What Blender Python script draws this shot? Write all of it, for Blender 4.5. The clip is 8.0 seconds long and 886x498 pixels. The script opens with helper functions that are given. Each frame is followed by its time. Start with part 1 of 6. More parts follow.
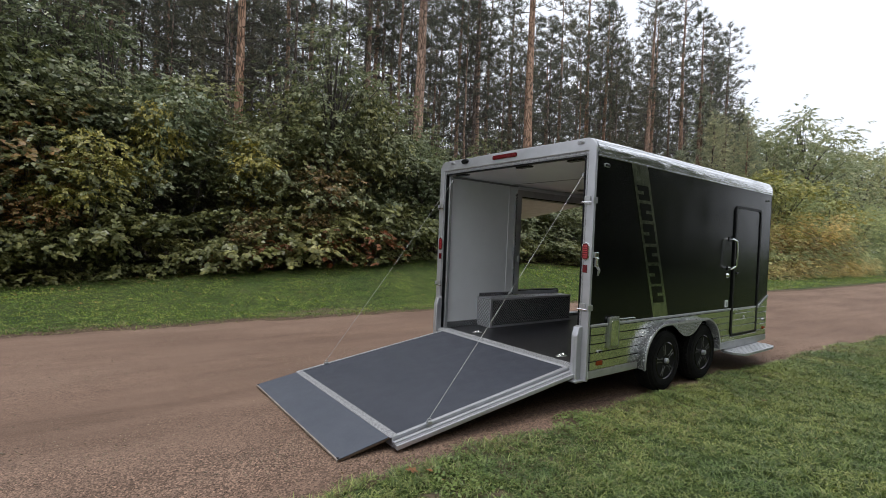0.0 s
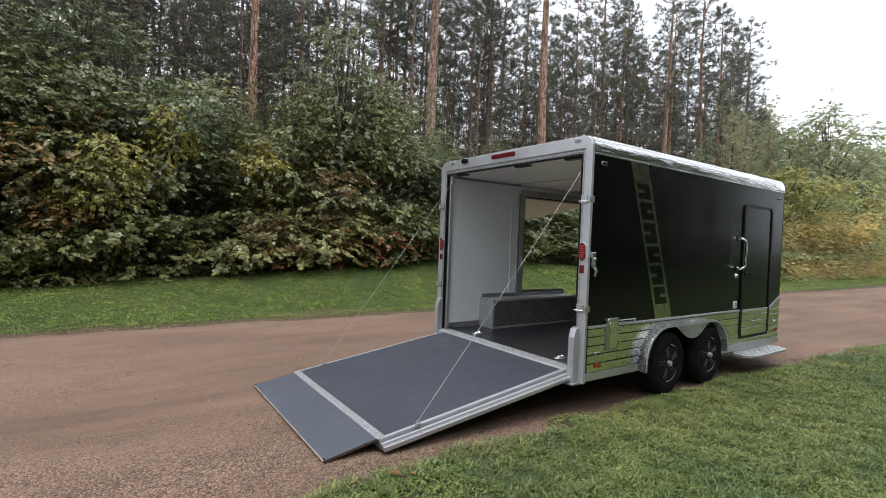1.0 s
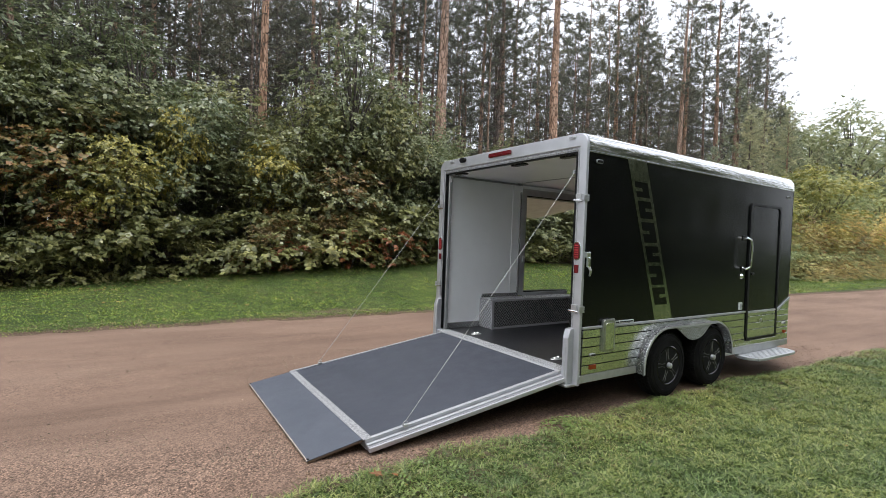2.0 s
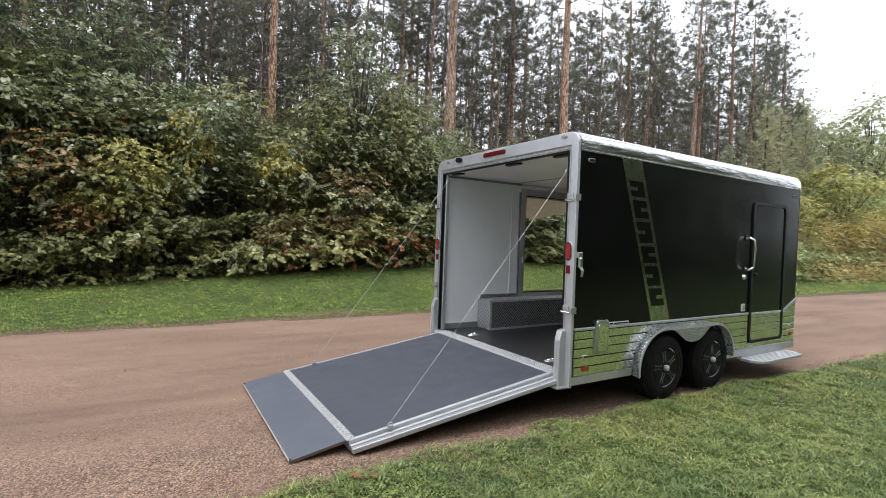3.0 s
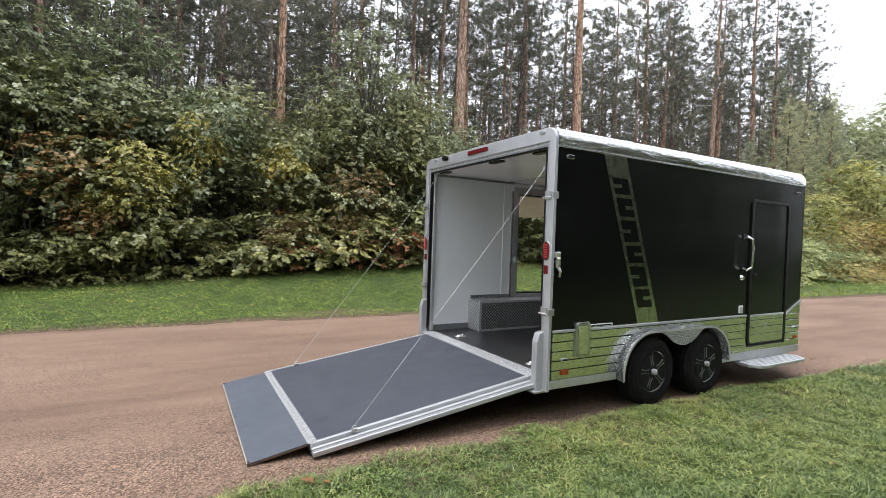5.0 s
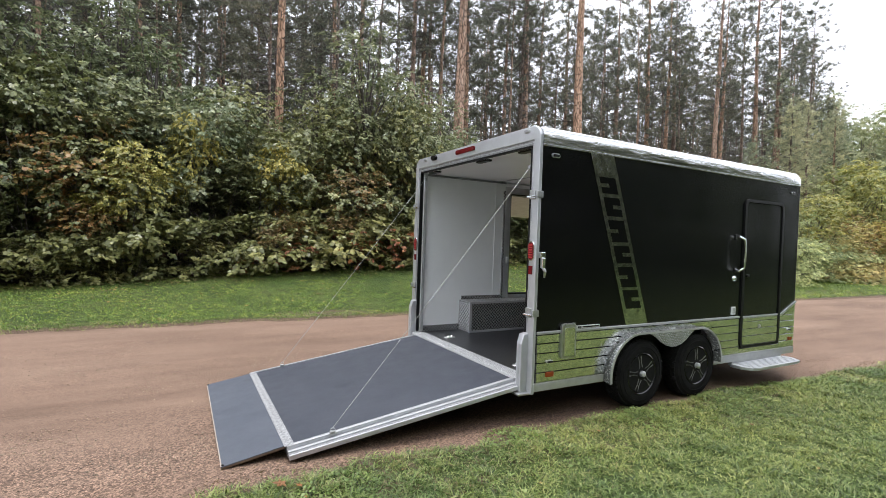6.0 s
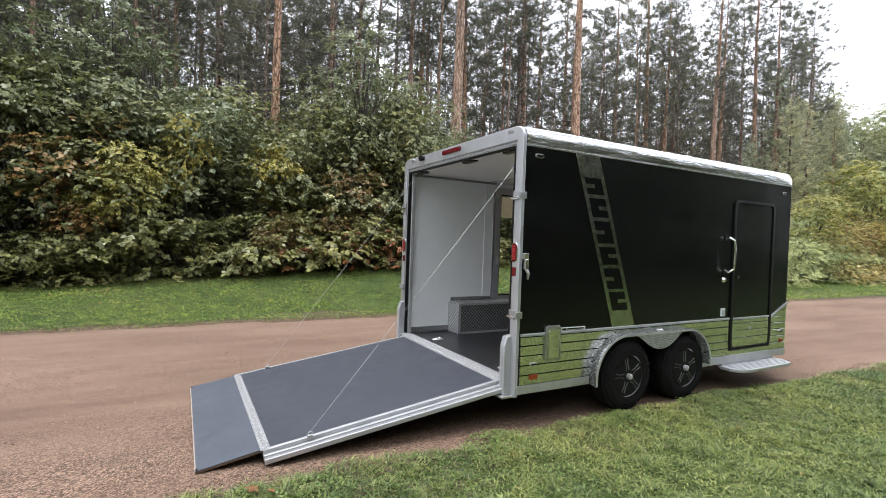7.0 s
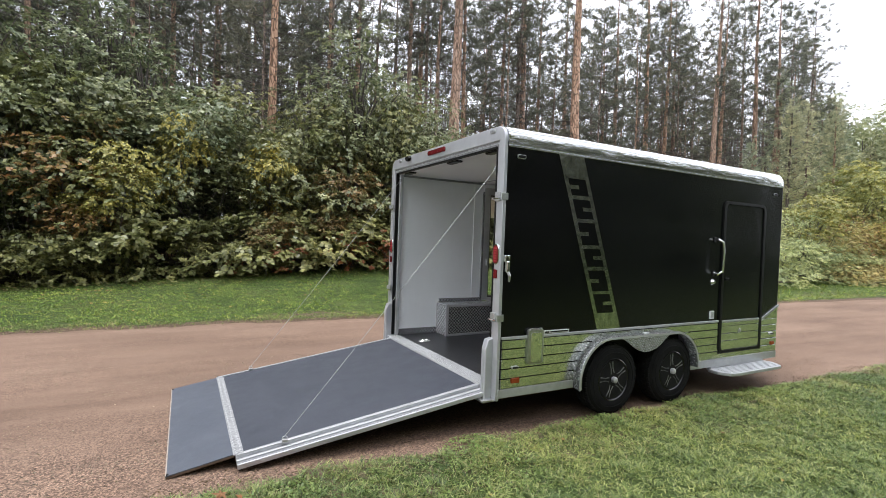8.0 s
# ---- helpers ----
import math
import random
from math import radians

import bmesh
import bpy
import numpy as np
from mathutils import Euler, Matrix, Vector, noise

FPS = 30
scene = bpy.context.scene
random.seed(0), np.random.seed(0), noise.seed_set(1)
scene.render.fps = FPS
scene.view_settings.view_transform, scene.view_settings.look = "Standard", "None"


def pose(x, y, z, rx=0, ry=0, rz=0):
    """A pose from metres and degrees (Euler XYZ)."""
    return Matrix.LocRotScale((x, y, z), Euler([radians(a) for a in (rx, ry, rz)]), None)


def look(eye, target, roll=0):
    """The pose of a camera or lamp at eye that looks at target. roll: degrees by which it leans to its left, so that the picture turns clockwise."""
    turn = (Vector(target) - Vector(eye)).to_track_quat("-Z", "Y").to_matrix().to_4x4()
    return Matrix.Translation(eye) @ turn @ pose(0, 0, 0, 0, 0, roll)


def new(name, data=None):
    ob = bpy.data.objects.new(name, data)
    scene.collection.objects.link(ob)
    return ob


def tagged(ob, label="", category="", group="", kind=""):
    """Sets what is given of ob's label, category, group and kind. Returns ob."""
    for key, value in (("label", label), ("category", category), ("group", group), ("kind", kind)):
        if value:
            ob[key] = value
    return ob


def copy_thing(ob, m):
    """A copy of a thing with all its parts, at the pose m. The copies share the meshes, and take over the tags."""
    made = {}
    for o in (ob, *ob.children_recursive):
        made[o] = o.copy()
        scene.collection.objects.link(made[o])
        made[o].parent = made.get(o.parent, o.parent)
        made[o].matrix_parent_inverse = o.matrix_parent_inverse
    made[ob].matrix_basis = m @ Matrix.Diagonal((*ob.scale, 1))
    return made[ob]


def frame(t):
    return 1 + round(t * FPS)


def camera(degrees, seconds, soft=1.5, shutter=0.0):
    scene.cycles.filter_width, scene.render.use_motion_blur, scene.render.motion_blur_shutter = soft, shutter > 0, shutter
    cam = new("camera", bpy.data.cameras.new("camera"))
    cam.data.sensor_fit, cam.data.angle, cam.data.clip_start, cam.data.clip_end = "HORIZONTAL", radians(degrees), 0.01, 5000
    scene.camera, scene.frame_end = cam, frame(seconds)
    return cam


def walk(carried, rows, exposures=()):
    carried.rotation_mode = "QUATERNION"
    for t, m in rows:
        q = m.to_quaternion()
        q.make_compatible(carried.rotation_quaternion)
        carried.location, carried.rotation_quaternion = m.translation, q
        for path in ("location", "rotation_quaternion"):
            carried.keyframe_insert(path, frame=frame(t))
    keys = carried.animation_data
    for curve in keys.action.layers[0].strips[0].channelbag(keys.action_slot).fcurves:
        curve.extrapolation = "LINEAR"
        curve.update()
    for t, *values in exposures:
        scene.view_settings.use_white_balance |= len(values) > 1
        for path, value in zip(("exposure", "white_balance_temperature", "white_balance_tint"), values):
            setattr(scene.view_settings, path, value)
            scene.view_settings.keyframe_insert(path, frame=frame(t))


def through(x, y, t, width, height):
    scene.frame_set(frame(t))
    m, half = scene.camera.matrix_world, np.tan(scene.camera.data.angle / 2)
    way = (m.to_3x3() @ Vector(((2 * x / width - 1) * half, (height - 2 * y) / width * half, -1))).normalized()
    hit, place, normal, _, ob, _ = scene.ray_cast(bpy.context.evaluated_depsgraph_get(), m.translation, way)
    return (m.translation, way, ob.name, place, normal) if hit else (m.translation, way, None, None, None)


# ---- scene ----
cam = camera(85.6, 8.0, soft=0.8)
PATH = [
    (0, (-3.839, -2.764, 1.57), (-2.639, -1.165, 1.53), 2.4),
    (0.5, (-3.74, -2.817, 1.579), (-2.57, -1.196, 1.537), 2.3),
    (1, (-3.641, -2.861, 1.575), (-2.499, -1.219, 1.535), 2.2),
    (1.5, (-3.546, -2.902, 1.575), (-2.43, -1.243, 1.534), 2.2),
    (3, (-3.253, -3.036, 1.58), (-2.209, -1.331, 1.539), 2.1),
    (3.5, (-3.157, -3.079, 1.588), (-2.135, -1.36, 1.545), 2.1),
    (4, (-3.058, -3.116, 1.593), (-2.056, -1.386, 1.549), 2.0),
    (4.5, (-2.959, -3.138, 1.589), (-1.972, -1.399, 1.545), 2.0),
    (6, (-2.682, -3.195, 1.586), (-1.719, -1.443, 1.546), 2.0),
    (6.5, (-2.605, -3.213, 1.595), (-1.643, -1.46, 1.555), 2.1),
    (7, (-2.524, -3.233, 1.6), (-1.564, -1.479, 1.561), 2.0),
    (7.5, (-2.436, -3.255, 1.613), (-1.476, -1.5, 1.572), 2.1),
    (8, (-2.345, -3.274, 1.622), (-1.391, -1.517, 1.582), 2.1),
]
walk(cam, [(t, look(eye, target, roll)) for t, eye, target, roll in PATH],
     exposures=[(0, 0.12), (0.7, 0.34), (1.5, 0.6), (3, 0.85), (4.5, 1.0), (8, 1.0)])

# ---------------------------------------------------------------- world and light
world = bpy.data.worlds.new("overcast_sky")
scene.world = world
world.use_nodes = True
wn = world.node_tree.nodes
wl = world.node_tree.links
bg = wn["Background"]
sky = wn.new("ShaderNodeTexSky")
sky.sky_type = "NISHITA"
sky.sun_disc = False
sky.sun_elevation = radians(80.6)
sky.sun_rotation = radians(284.0)
sky.dust_density = 4.0
sky.air_density = 1.5
cloud = wn.new("ShaderNodeHueSaturation")
cloud.inputs["Saturation"].default_value = 0.16
wl.new(sky.outputs[0], cloud.inputs["Color"])
veil = wn.new("ShaderNodeMix")
veil.data_type = "RGBA"
veil.inputs["Factor"].default_value = 0.62
wl.new(cloud.outputs[0], veil.inputs[6])
veil.inputs[7].default_value = (8.2, 8.72, 9.75, 1)
wl.new(veil.outputs[2], bg.inputs["Color"])
bg.inputs["Strength"].default_value = 0.146

sun_data = bpy.data.lights.new("sun", "SUN")
sun_data.energy = 1.25
sun_data.angle = radians(28)
sun_data.color = (1.0, 0.985, 0.97)
sun = new("sun", sun_data)
sun.matrix_world = look((-4, 1, 25), (0, 0, 0))

# ---------------------------------------------------------------- materials


class Mat:
    """A node material with a Principled surface and a few layers of variation."""

    def __init__(self, name, colour, rough=0.5, metal=0.0, spec=0.5):
        self.m = bpy.data.materials.new(name)
        self.m.use_nodes = True
        self.n = self.m.node_tree.nodes
        self.l = self.m.node_tree.links
        self.b = self.n["Principled BSDF"]
        self.b.inputs["Base Color"].default_value = (*colour[:3], 1)
        self.b.inputs["Roughness"].default_value = rough
        self.b.inputs["Metallic"].default_value = metal
        self.b.inputs["Specular IOR Level"].default_value = spec
        self.tex = self.n.new("ShaderNodeTexCoord")
        self.colour = None
        self.normal = None

    def coords(self, stretch=(1, 1, 1)):
        mp = self.n.new("ShaderNodeMapping")
        mp.inputs["Scale"].default_value = stretch
        self.l.new(self.tex.outputs["Object"], mp.inputs[0])
        return mp.outputs[0]

    def noise(self, scale, detail=4, stretch=(1, 1, 1), rough=0.6):
        t = self.n.new("ShaderNodeTexNoise")
        t.inputs["Scale"].default_value = scale
        t.inputs["Detail"].default_value = detail
        t.inputs["Roughness"].default_value = rough
        self.l.new(self.coords(stretch), t.inputs["Vector"])
        return t.outputs["Fac"]

    def ramp(self, fac, stops):
        r = self.n.new("ShaderNodeValToRGB")
        e = r.color_ramp.elements
        while len(e) < len(stops):
            e.new(0.5)
        for el, (p, c) in zip(e, stops):
            el.position, el.color = p, ((*c[:3], 1) if hasattr(c, "__len__") else (c, c, c, 1))
        self.l.new(fac, r.inputs[0])
        return r.outputs[0]

    def mix(self, fac, a, b, mode="MIX"):
        x = self.n.new("ShaderNodeMix")
        x.data_type, x.blend_type = "RGBA", mode
        for sock, v in ((x.inputs["Factor"], fac), (x.inputs[6], a), (x.inputs[7], b)):
            if hasattr(v, "node"):
                self.l.new(v, sock)
            elif hasattr(v, "__len__"):
                sock.default_value = (*v[:3], 1)
            else:
                sock.default_value = v
        return x.outputs[2]

    def paint(self, out):
        self.colour = out
        self.l.new(out, self.b.inputs["Base Color"])
        return self

    def rough(self, out):
        self.l.new(out, self.b.inputs["Roughness"])
        return self

    def bump(self, height, strength=0.3, distance=0.01):
        bp = self.n.new("ShaderNodeBump")
        bp.inputs["Strength"].default_value = strength
        bp.inputs["Distance"].default_value = distance
        self.l.new(height, bp.inputs["Height"])
        if self.normal is not None:
            self.l.new(self.normal, bp.inputs["Normal"])
        self.normal = bp.outputs[0]
        self.l.new(self.normal, self.b.inputs["Normal"])
        return self


def two_tone(name, a, b, scale, rough=0.5, metal=0.0, bump=0.0, bscale=60, dist=0.004, stretch=(1, 1, 1), spec=0.5):
    k = Mat(name, a, rough, metal, spec)
    k.paint(k.ramp(k.noise(scale, 5, stretch), [(0.3, a), (0.7, b)]))
    if bump:
        k.bump(k.noise(bscale, 4, stretch), bump, dist)
    return k


def leaf_material(name, tones, gloss=0.5, through=0.35, patch=((0.68, 0.72, 0.70), (1.36, 1.26, 1.12))):
    """Leaves: colour by leaf and by plant, light that comes through from behind."""
    k = Mat(name, tones[0], gloss, 0.0, 0.55)
    geo = k.n.new("ShaderNodeNewGeometry")
    info = k.n.new("ShaderNodeObjectInfo")
    n = len(tones)
    c = k.ramp(geo.outputs["Random Per Island"], [(i / max(1, n - 1), t) for i, t in enumerate(tones)])
    v = k.ramp(info.outputs["Random"], [(0.0, (0.82, 0.88, 0.84)), (1.0, (1.24, 1.16, 1.02))])
    c = k.mix(1.0, c, v, "MULTIPLY")
    blotch = k.ramp(k.noise(0.9, 3), [(0.3, patch[0]), (0.7, patch[1])])
    c = k.mix(1.0, c, blotch, "MULTIPLY")
    k.paint(c)
    tr = k.n.new("ShaderNodeBsdfTranslucent")
    k.l.new(c, tr.inputs[0])
    ms = k.n.new("ShaderNodeMixShader")
    ms.inputs[0].default_value = through
    k.l.new(k.b.outputs[0], ms.inputs[1])
    k.l.new(tr.outputs[0], ms.inputs[2])
    k.l.new(ms.outputs[0], k.n["Material Output"].inputs[0])
    return k.m


def plate_material(name, axes, pitch=0.032, floor=0.16, metal=0.8):
    """Aluminium tread plate: raised bars that lean left and right by turns."""
    k = Mat(name, (0.72, 0.73, 0.75), 0.24, metal)
    sep = k.n.new("ShaderNodeSeparateXYZ")
    k.l.new(k.tex.outputs["Object"], sep.inputs[0])

    def op(kind, a, b=None):
        x = k.n.new("ShaderNodeMath")
        x.operation = kind
        for i, v in enumerate((a, b)):
            if v is None:
                continue
            if hasattr(v, "node"):
                k.l.new(v, x.inputs[i])
            else:
                x.inputs[i].default_value = v
        return x.outputs[0]

    w = math.pi / pitch
    a = op("MULTIPLY", sep.outputs[axes[0]], w)
    b = op("MULTIPLY", sep.outputs[axes[1]], w)
    s = op("ADD", a, b)
    d = op("SUBTRACT", a, b)
    h = op("MULTIPLY", op("SINE", s), op("SINE", d))
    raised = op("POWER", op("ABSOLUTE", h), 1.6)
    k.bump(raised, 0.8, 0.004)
    # polished bars bright, rough floor dark; relief shading in the colour too
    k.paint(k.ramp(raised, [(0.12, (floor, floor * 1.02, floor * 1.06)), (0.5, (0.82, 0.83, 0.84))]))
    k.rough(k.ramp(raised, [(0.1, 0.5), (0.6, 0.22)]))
    return k.m


BLACK = Mat("black_gloss_panel", (0.0035, 0.0037, 0.0042), 0.16, 0.0, 0.3)
BLACK.rough(BLACK.ramp(BLACK.noise(3.0, 4), [(0.3, 0.13), (0.75, 0.24)]))
BLACK.bump(BLACK.noise(1.3, 2), 0.06, 0.01)
M_BLACK = BLACK.m
CHAR = Mat("charcoal_gloss_panel", (0.0105, 0.0112, 0.0112), 0.18, 0.0, 0.3)
CHAR.paint(CHAR.ramp(CHAR.noise(1.1, 4), [(0.3, (0.007, 0.0078, 0.0076)), (0.7, (0.009, 0.0098, 0.0096))]))
CHAR.rough(CHAR.ramp(CHAR.noise(3.0, 4), [(0.3, 0.13), (0.75, 0.24)]))
CHAR.bump(CHAR.noise(1.3, 2), 0.06, 0.01)
M_CHARCOAL = CHAR.m
M_BLACKTRIM = two_tone("black_door_gasket", (0.004, 0.004, 0.004), (0.008, 0.008, 0.008), 20, 0.4, spec=0.2).m

POL = Mat("polished_aluminium", (0.86, 0.87, 0.86), 0.1, 1.0)
POL.rough(POL.ramp(POL.noise(9, 5, (0.25, 1, 1)), [(0.3, 0.05), (0.75, 0.12)]))
# mottled lawn reflection partly put into the colour as blotches and specks
POL.paint(POL.mix(0.6, POL.ramp(POL.noise(7, 5, (0.6, 1, 1)), [(0.3, (0.66, 0.68, 0.64)), (0.7, (0.93, 0.95, 0.9))]), POL.ramp(POL.noise(55, 4), [(0.32, (0.45, 0.47, 0.44)), (0.62, (0.96, 0.97, 0.95))])))
POL.bump(POL.noise(3.2, 4, (0.3, 1, 2.2)), 0.08, 0.01)
POL.bump(POL.noise(30, 5, (0.7, 1, 1.2)), 0.26, 0.01)
M_POL = POL.m

STR = Mat("mirror_stripe_aluminium", (0.5, 0.51, 0.5), 0.05, 1.0)
# dark mottle of the mirrored woods put into the colour
STR.paint(STR.ramp(STR.noise(16, 5), [(0.35, (0.3, 0.31, 0.3)), (0.68, (0.66, 0.67, 0.65))]))
STR.rough(STR.ramp(STR.noise(5, 4), [(0.3, 0.03), (0.75, 0.09)]))
STR.bump(STR.noise(14, 5), 0.4, 0.01)
M_STRIPE = STR.m

COVE = Mat("polished_cove_aluminium", (0.78, 0.78, 0.79), 0.08, 1.0)
# streaks of mirrored woods and sky put into the colour
COVE.paint(COVE.ramp(COVE.noise(70, 4, (0.025, 1, 1)), [(0.36, (0.42, 0.43, 0.43)), (0.62, (0.84, 0.84, 0.85))]))
COVE.rough(COVE.ramp(COVE.noise(6, 4, (0.2, 1, 1)), [(0.3, 0.05), (0.8, 0.16)]))
COVE.bump(COVE.noise(7, 4, (0.22, 1, 1)), 0.55, 0.03)
COVE.bump(COVE.noise(45, 4, (0.06, 1, 1)), 0.45, 0.006)
M_COVE = COVE.m

ALU = Mat("satin_aluminium", (0.74, 0.75, 0.77), 0.36, 0.62)
ALU.paint(ALU.ramp(ALU.noise(5, 5), [(0.3, (0.5, 0.505, 0.53)), (0.7, (0.58, 0.585, 0.61))]))
ALU.rough(ALU.ramp(ALU.noise(18, 4), [(0.3, 0.3), (0.7, 0.48)]))
ALU.bump(ALU.noise(90, 3), 0.06, 0.002)
M_ALU = ALU.m
M_DULL = two_tone("dull_aluminium", (0.5, 0.51, 0.52), (0.62, 0.63, 0.64), 8, 0.5, 0.85, 0.08, 70).m
# face shading in the colour: flat floor light, side near black, end between
M_PLATE_XY = plate_material("tread_plate_flat", (0, 1), 0.024, 0.42, 0.55)
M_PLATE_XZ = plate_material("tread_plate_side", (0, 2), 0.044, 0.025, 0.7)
M_PLATE_WEB = plate_material("worn_tread_plate", (0, 2), 0.034, 0.24, 0.9)
M_PLATE_YZ = plate_material("tread_plate_end", (1, 2), 0.05, 0.16, 0.5)

FEN = Mat("fender_tread_plate", (0.66, 0.67, 0.68), 0.34, 0.85)
fv = FEN.n.new("ShaderNodeTexVoronoi")
fv.inputs["Scale"].default_value = 42
FEN.l.new(FEN.coords(), fv.inputs["Vector"])
FEN.bump(fv.outputs["Distance"], 0.6, 0.006)
# relief shading put into the colour too: bright bumps, darker gaps
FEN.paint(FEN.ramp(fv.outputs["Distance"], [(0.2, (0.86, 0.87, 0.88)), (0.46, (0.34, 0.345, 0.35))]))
FEN.rough(FEN.ramp(FEN.noise(14, 4), [(0.3, 0.24), (0.7, 0.4)]))
M_FENDER = FEN.m

DECK = Mat("rubber_coated_deck", (0.04, 0.042, 0.047), 0.5, 0.0, 0.5)
DECK.paint(DECK.mix(0.5, DECK.ramp(DECK.noise(2.2, 5), [(0.3, (0.036, 0.041, 0.058)), (0.72, (0.052, 0.057, 0.076))]),
                    DECK.ramp(DECK.noise(240, 2), [(0.35, (0.028, 0.032, 0.042)), (0.7, (0.062, 0.067, 0.081))])))
DECK.rough(DECK.ramp(DECK.noise(5, 5), [(0.3, 0.42), (0.7, 0.58)]))
DECK.bump(DECK.noise(260, 2), 0.25, 0.002)
M_DECK = DECK.m
# sky sheen put into the colour: the deck coating, lighter and bluer
FLAP = Mat("sky_sheen_flap_coating", (0.08, 0.086, 0.1), 0.5, 0.0, 0.5)
FLAP.paint(FLAP.mix(0.5, FLAP.ramp(FLAP.noise(2.6, 5), [(0.3, (0.062, 0.070, 0.090)), (0.72, (0.088, 0.097, 0.118))]), FLAP.ramp(FLAP.noise(240, 2), [(0.35, (0.05, 0.057, 0.075)), (0.7, (0.1, 0.11, 0.133))])))
FLAP.rough(FLAP.ramp(FLAP.noise(5, 5), [(0.3, 0.42), (0.7, 0.6)]))
FLAP.bump(FLAP.noise(260, 2), 0.25, 0.002)
M_FLAP = FLAP.m
M_HINGE = two_tone("perforated_hinge_aluminium", (0.16, 0.16, 0.17), (0.5, 0.5, 0.51), 48, 0.45, 0.4, 0.4, 60, 0.004).m
M_GROOVE = two_tone("dull_grooved_aluminium", (0.24, 0.24, 0.25), (0.34, 0.34, 0.35), 30, 0.5, 0.4).m
M_RUBFLOOR = two_tone("black_rubber_floor", (0.016, 0.016, 0.019), (0.03, 0.03, 0.034), 3.2, 0.3, 0, 0.2, 200, 0.002).m
WHITE = Mat("white_wall_liner", (0.76, 0.77, 0.78), 0.38)
WHITE.paint(WHITE.ramp(WHITE.noise(1.6, 4), [(0.3, (0.77, 0.78, 0.79)), (0.7, (0.84, 0.85, 0.86))]))
WHITE.bump(WHITE.noise(2.2, 2), 0.06, 0.01)
M_WHITE = WHITE.m
M_SEAM = two_tone("grey_seam_trim", (0.33, 0.34, 0.35), (0.42, 0.43, 0.44), 12, 0.5).m
M_PLY = two_tone("raw_plywood_edge", (0.12, 0.082, 0.055), (0.2, 0.14, 0.095), 30, 0.7, 0, 0.2, 90, 0.003, (1, 0.2, 3)).m
M_WORN = two_tone("worn_pale_plywood", (0.2, 0.16, 0.13), (0.42, 0.36, 0.31), 14, 0.7, 0, 0.2, 60, 0.003).m
M_TYRE = two_tone("tyre_rubber", (0.007, 0.007, 0.0075), (0.014, 0.0135, 0.013), 9, 0.8, 0, 0.25, 120, 0.003, spec=0.12).m
M_RIM = two_tone("gloss_black_alloy", (0.006, 0.006, 0.007), (0.01, 0.01, 0.011), 20, 0.12).m
# patchy glints along the machined spoke edges put into the colour
M_CUT = two_tone("machined_edge_glints", (0.02, 0.02, 0.022), (0.42, 0.42, 0.44), 9, 0.22, 0.5).m
M_CHROME = two_tone("chrome", (0.86, 0.87, 0.88), (0.92, 0.92, 0.93), 20, 0.07, 1.0).m
M_HATCH = two_tone("brushed_hatch_aluminium", (0.36, 0.37, 0.36), (0.55, 0.56, 0.54), 22, 0.28, 0.95, 0.15, 60).m
M_STEEL = two_tone("galvanised_steel", (0.42, 0.43, 0.44), (0.58, 0.58, 0.58), 60, 0.42, 0.9, 0.1, 120).m
M_CABLE = two_tone("steel_cable", (0.36, 0.36, 0.345), (0.55, 0.55, 0.53), 300, 0.5, 0.6, 0.3, 500, 0.001).m
M_FRAMEBLK = two_tone("painted_chassis_black", (0.012, 0.012, 0.012), (0.022, 0.021, 0.02), 12, 0.5, 0, 0.15, 80).m
RED = Mat("red_lamp_lens", (0.13, 0.009, 0.013), 0.14)
RED.bump(RED.noise(160, 2), 0.25, 0.003)
M_RED = RED.m
M_DIODE = two_tone("bright_red_diode_lens", (0.34, 0.03, 0.035), (0.46, 0.06, 0.06), 90, 0.2).m
AMB = Mat("amber_lamp_lens", (0.26, 0.045, 0.012), 0.15)
AMB.bump(AMB.noise(150, 2), 0.25, 0.003)
M_AMBER = AMB.m
M_CLEARLENS = two_tone("frosted_clear_lens", (0.72, 0.74, 0.76), (0.85, 0.86, 0.87), 60, 0.15).m
M_DARKLENS = two_tone("dark_lamp_lens", (0.006, 0.006, 0.007), (0.014, 0.014, 0.015), 30, 0.35, spec=0.2).m
M_BADGE = two_tone("pale_badge", (0.62, 0.63, 0.63), (0.72, 0.72, 0.72), 30, 0.35).m

# road: compacted red-brown dirt with fine gravel
ROAD = Mat("dirt_road_gravel", (0.3, 0.2, 0.15), 0.9, 0.0, 0.25)
c = ROAD.ramp(ROAD.noise(0.55, 5, (0.45, 1.3, 1)), [(0.28, (0.136, 0.088, 0.063)), (0.5, (0.186, 0.122, 0.089)), (0.72, (0.235, 0.160, 0.119))])
vor = ROAD.n.new("ShaderNodeTexVoronoi")
vor.inputs["Scale"].default_value = 120
ROAD.l.new(ROAD.coords(), vor.inputs["Vector"])
stone = ROAD.ramp(vor.outputs["Color"], [(0.1, (0.35, 0.35, 0.36)), (0.5, (0.95, 0.95, 0.95)), (0.9, (1.75, 1.7, 1.66))])
grit = ROAD.ramp(ROAD.noise(0.7, 4, (0.4, 1.2, 1)), [(0.45, 0.08), (0.66, 1.0)])
c = ROAD.mix(grit, c, ROAD.mix(1.0, c, stone, "MULTIPLY"))
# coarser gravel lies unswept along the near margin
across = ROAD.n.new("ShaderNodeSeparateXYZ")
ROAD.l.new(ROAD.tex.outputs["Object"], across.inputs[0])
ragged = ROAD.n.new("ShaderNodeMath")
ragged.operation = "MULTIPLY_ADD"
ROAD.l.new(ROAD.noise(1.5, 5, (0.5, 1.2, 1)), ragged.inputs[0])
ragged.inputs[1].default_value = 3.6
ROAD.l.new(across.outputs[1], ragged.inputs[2])
